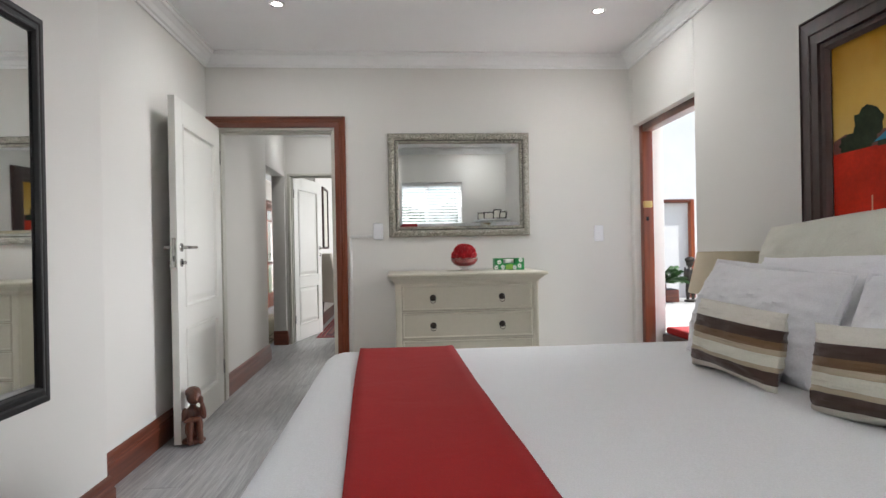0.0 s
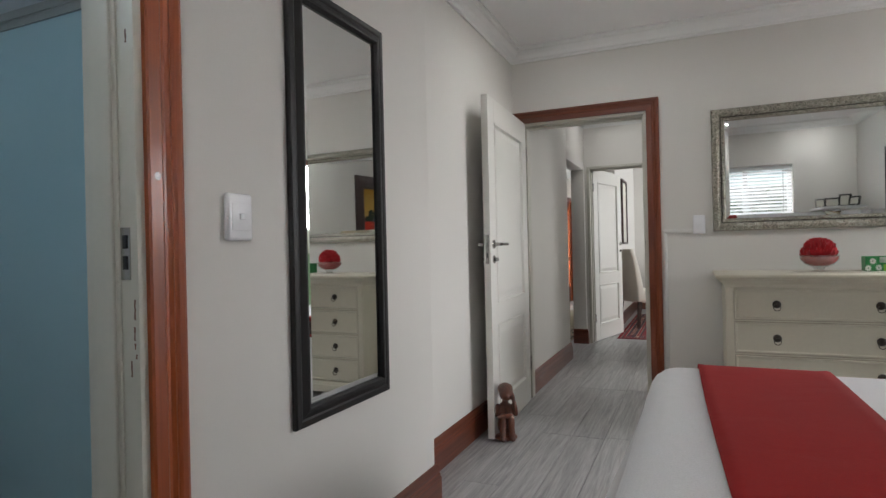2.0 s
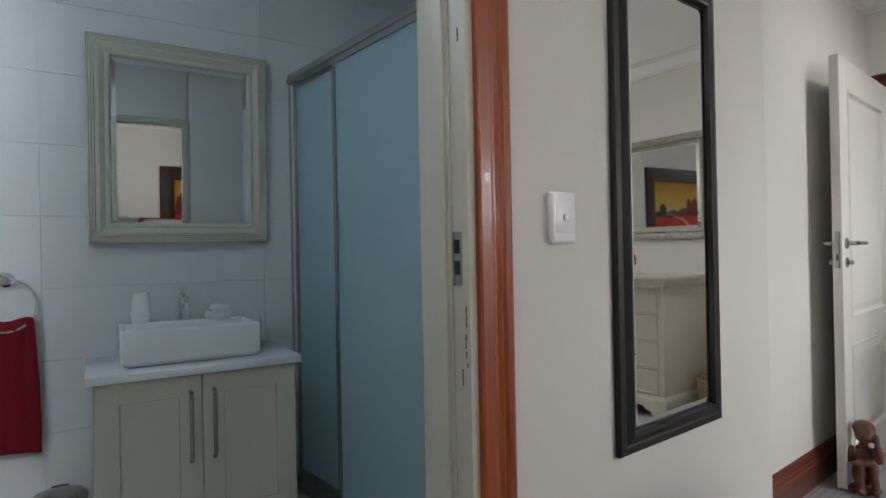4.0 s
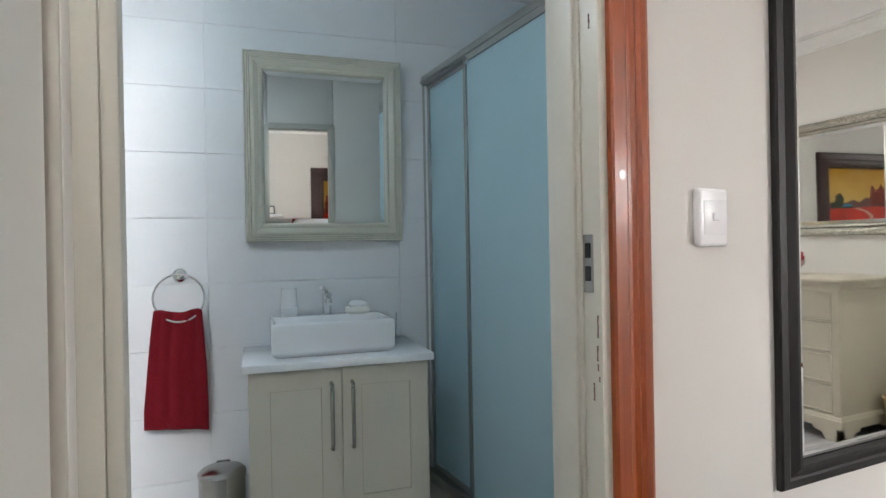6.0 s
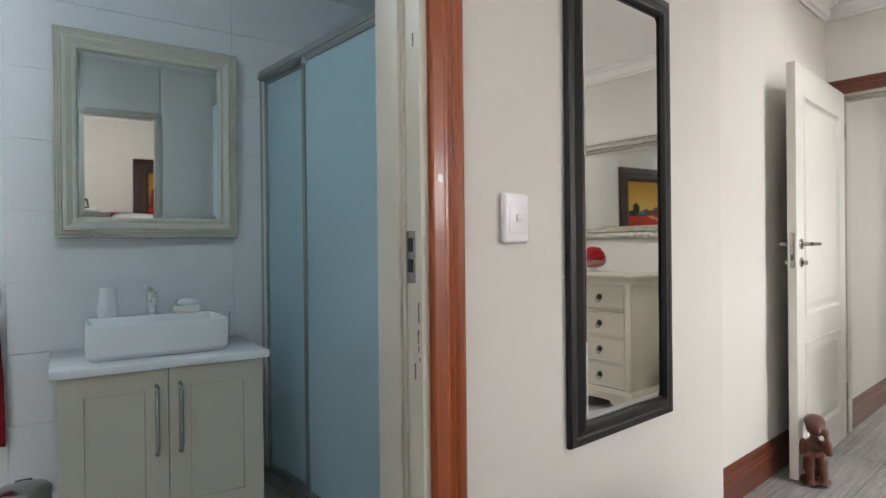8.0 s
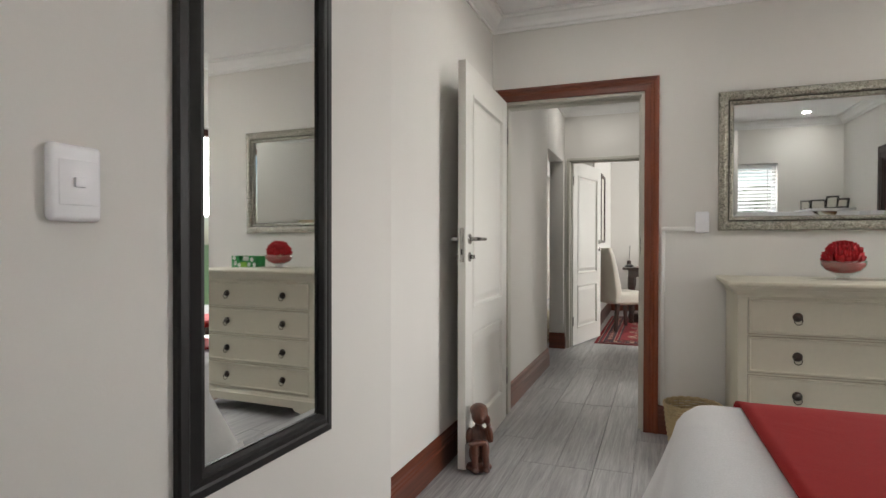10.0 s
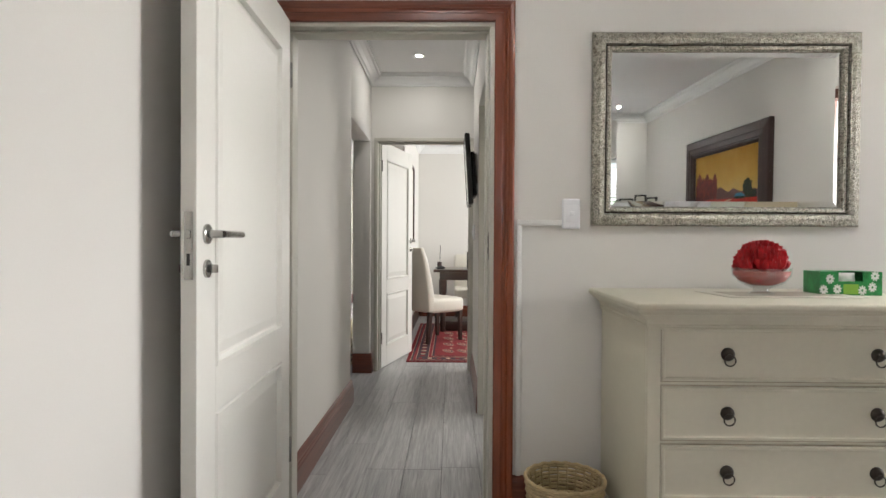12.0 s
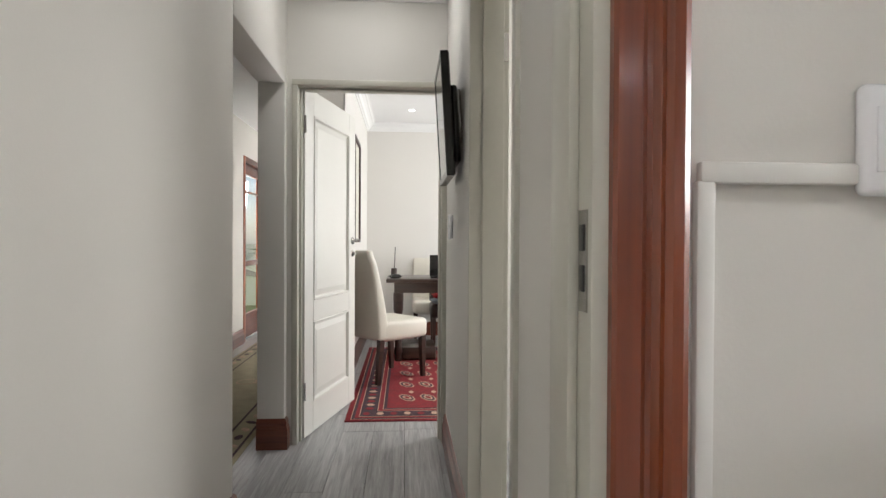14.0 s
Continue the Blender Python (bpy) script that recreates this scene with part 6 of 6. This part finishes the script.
cp = thing("toothbrush_cup", "white ceramic toothbrush tumbler", "cup", pose(-3.15, 0.19, zt))
part("tumbler", add_lathe(bmesh.new(), [(0.0001, 0), (0.036, 0), (0.04, 0.03), (0.036, 0.07), (0.033, 0.12), (0.035, 0.128), (0.030, 0.128), (0.03, 0.02), (0.0001, 0.015)], 28), CERAM, cp)
part("rim_band", add_lathe(bmesh.new(), [(0.0405, 0.036), (0.042, 0.04), (0.0405, 0.046)], 28), CERAM, cp)
sd = thing("soap_dish", "cream soap dish on the basin shelf", "soap dish", pose(-3.145, 0.50, zt))
part("dish", add_lathe(bmesh.new(), [(0.0001, 0), (0.05, 0), (0.058, 0.012), (0.056, 0.03), (0.05, 0.032), (0.0001, 0.03)], 28), SOAP, sd)
part("soap_bar", cushion_bm(0.09, 0.06, 0.032, seed=41, n=10), CERAM, sd, "white soap bar", at=pose(0, 0, 0.045, 90, 0, 90))
tg = thing("water_glass", "clear glass tumbler behind the basin", "glass", pose(-3.2, 0.665, CT))
part("wall", add_lathe(bmesh.new(), [(0.0001, 0), (0.03, 0), (0.036, 0.13), (0.034, 0.13), (0.028, 0.008), (0.0001, 0.008)], 24), GLASSC, tg)

trg = thing("towel_ring", "chrome towel ring fixed to the tiles", "towel ring", pose(BX, -0.278, 1.071))
part("rose", add_lathe(bmesh.new(), [(0.0001, 0), (0.03, 0), (0.03, 0.008), (0.02, 0.016), (0.012, 0.05), (0.014, 0.058), (0.0001, 0.06)], 24, axis="x"), CHROME, trg)
part("ring", add_tube(bmesh.new(), [(0.052, 0.105 * math.sin(2 * math.pi * k / 40), -0.10 + 0.105 * math.cos(2 * math.pi * k / 40)) for k in range(40)], 0.0055, 8, True), CHROME, trg)


def towel():
    bm, cols = bmesh.new(), []
    for i in range(33):
        u = i / 32
        col = []
        for j in range(30):
            f = j / 29
            half = 0.094 + 0.036 * min(1, f * 1.2) ** 0.8
            y = -0.281 + (2 * u - 1) * half - 0.014 * f
            arc = 0.013 * (1 - f) * math.cos((2 * u - 1) * 2.4)
            z = 0.921 - 0.53 * f - arc - 0.012 * abs(2 * u - 1) ** 6 * (1 - f) + 0.012 * (u - 0.5) * f * -2
            fold = (0.011 * math.sin(u * 14 + 0.6 * math.sin(f * 3)) + 0.006 * math.sin(u * 27 + 1)) * (1 - 0.6 * f) + 0.02 * math.exp(-((u - 0.5) / 0.09) ** 2) * (1 - f) * -1
            col.append(bm.verts.new((BX + 0.050 + fold + 0.004 * noise.noise(Vector((u * 6, f * 6, 1))), y, z)))
        cols.append(col)
    for a, b in zip(cols, cols[1:]):
        for j in range(29):
            bm.faces.new((a[j], a[j + 1], b[j + 1], b[j]))
    ob = part("hand_towel", bm, TOWEL, None, "dark red terry hand towel hanging from the ring", category="towel")
    s = ob.modifiers.new("thickness", "SOLIDIFY")
    s.thickness, s.offset = 0.014, 0
    return ob


towel()
pb = thing("pedal_bin", "small stainless steel pedal bin on the floor", "bin", pose(-3.09, -0.105, 0.0))
part("drum", add_lathe(bmesh.new(), [(0.0001, 0), (0.095, 0), (0.097, 0.015), (0.095, 0.02), (0.095, 0.215), (0.0001, 0.216)], 32), STEEL, pb)
part("lid", add_lathe(bmesh.new(), [(0.0985, 0.216), (0.0985, 0.23), (0.085, 0.244), (0.05, 0.253), (0.0001, 0.256)], 32), STEEL, pb)
part("hinge_block", box(-0.115, -0.085, -0.03, 0.03, 0.205, 0.242, bevel=0.005), TVB, pb)
part("pedal", box(0.09, 0.14, -0.02, 0.02, 0.005, 0.015, bevel=0.004), TVB, pb)

# ---- small pieces last: wall tiles and floor planks ----
tw = bpy.data.objects["wall_bathroom_west"]
TW_, TH_ = 0.90, 0.2975
bm = bmesh.new()
add_rings(bm, TW_ - 0.0010, TH_ - 0.0018, [(0, 0), (0, 0.0114), (0.0008, 0.012)], FACE_E, back=False)
t0 = part("tile", bm, TILE, tw, at=pose(BX - 0.012, -0.61, 0.138 + TH_ / 2))
for j in range(-1, 9):
    for i in range(-1, 4):
        if (i, j) != (0, 0):
            s = new("tile", t0.data)
            s.parent, s.matrix_basis = tw, pose(BX - 0.012, -0.61 + TW_ * i, 0.138 + TH_ / 2 + TH_ * j)
# the bathroom's back wall and what stands against it are splayed to the bedroom
SPLAY = Matrix.Translation((BX + 0.03, 0.365, 0)) @ pose(0, 0, 0, 0, 0, -8) @ Matrix.Translation((-BX, -0.385, 0))
for nm in ("wall_bathroom_west", "bathroom_mirror", "vanity_cabinet", "countertop", "wash_basin", "tap", "toothbrush_cup", "soap_dish", "water_glass", "towel_ring", "hand_towel", "pedal_bin"):
    bpy.data.objects[nm].matrix_basis = SPLAY @ bpy.data.objects[nm].matrix_basis
t0.matrix_basis = pose(BX - 0.012, -0.61, 0.138 + TH_ / 2)
bmir = bpy.data.objects["bathroom_mirror"]  # hangs a little forward
bmir.matrix_basis = Matrix.Translation((0.018, 0, 0)) @ Matrix.Translation(bmir.matrix_basis.translation) @ pose(0, 0, 0, 0, 0.2, 1.1) @ Matrix.Translation(-bmir.matrix_basis.translation) @ bmir.matrix_basis

fl = shell("floor", [(LEFT1, -1.2, BACK - 0.05, BACK, -0.03, -0.012)], GROUT, "grey timber-look plank floor", "floor")
PWD, PLN = 0.186, 1.2
pm = box(-PWD / 2 + 0.001, PWD / 2 - 0.001, -PLN / 2 + 0.001, PLN / 2 - 0.001, -0.012, 0.0, bevel=0.0012, segs=1)
p0 = part("plank", pm, PLANK, fl, at=pose(-1.40, 0.0, 0))
rng = random.Random(2)
for i in range(24):
    x = -1.40 + PWD * (i - 6)
    start, stop = (3.9, 12.1) if i < 6 else (BACK - 0.1, 10.3 if x < 1.0 else 6.3)
    y = start - rng.uniform(0, PLN)
    while y < stop:
        a, c = max(y, start), min(y + PLN, stop)
        if c - a > PLN - 0.001:
            s = new("plank", p0.data)
            s.parent, s.matrix_basis = fl, pose(x, y + PLN / 2, 0)
        elif c - a > 0.03:
            part("plank", box(-PWD / 2 + 0.001, PWD / 2 - 0.001, -(c - a) / 2 + 0.001, (c - a) / 2 - 0.001, -0.012, 0.0, bevel=0.0012, segs=1), PLANK, fl, at=pose(x, (a + c) / 2, 0))
        y += PLN
bpy.data.objects.remove(p0)
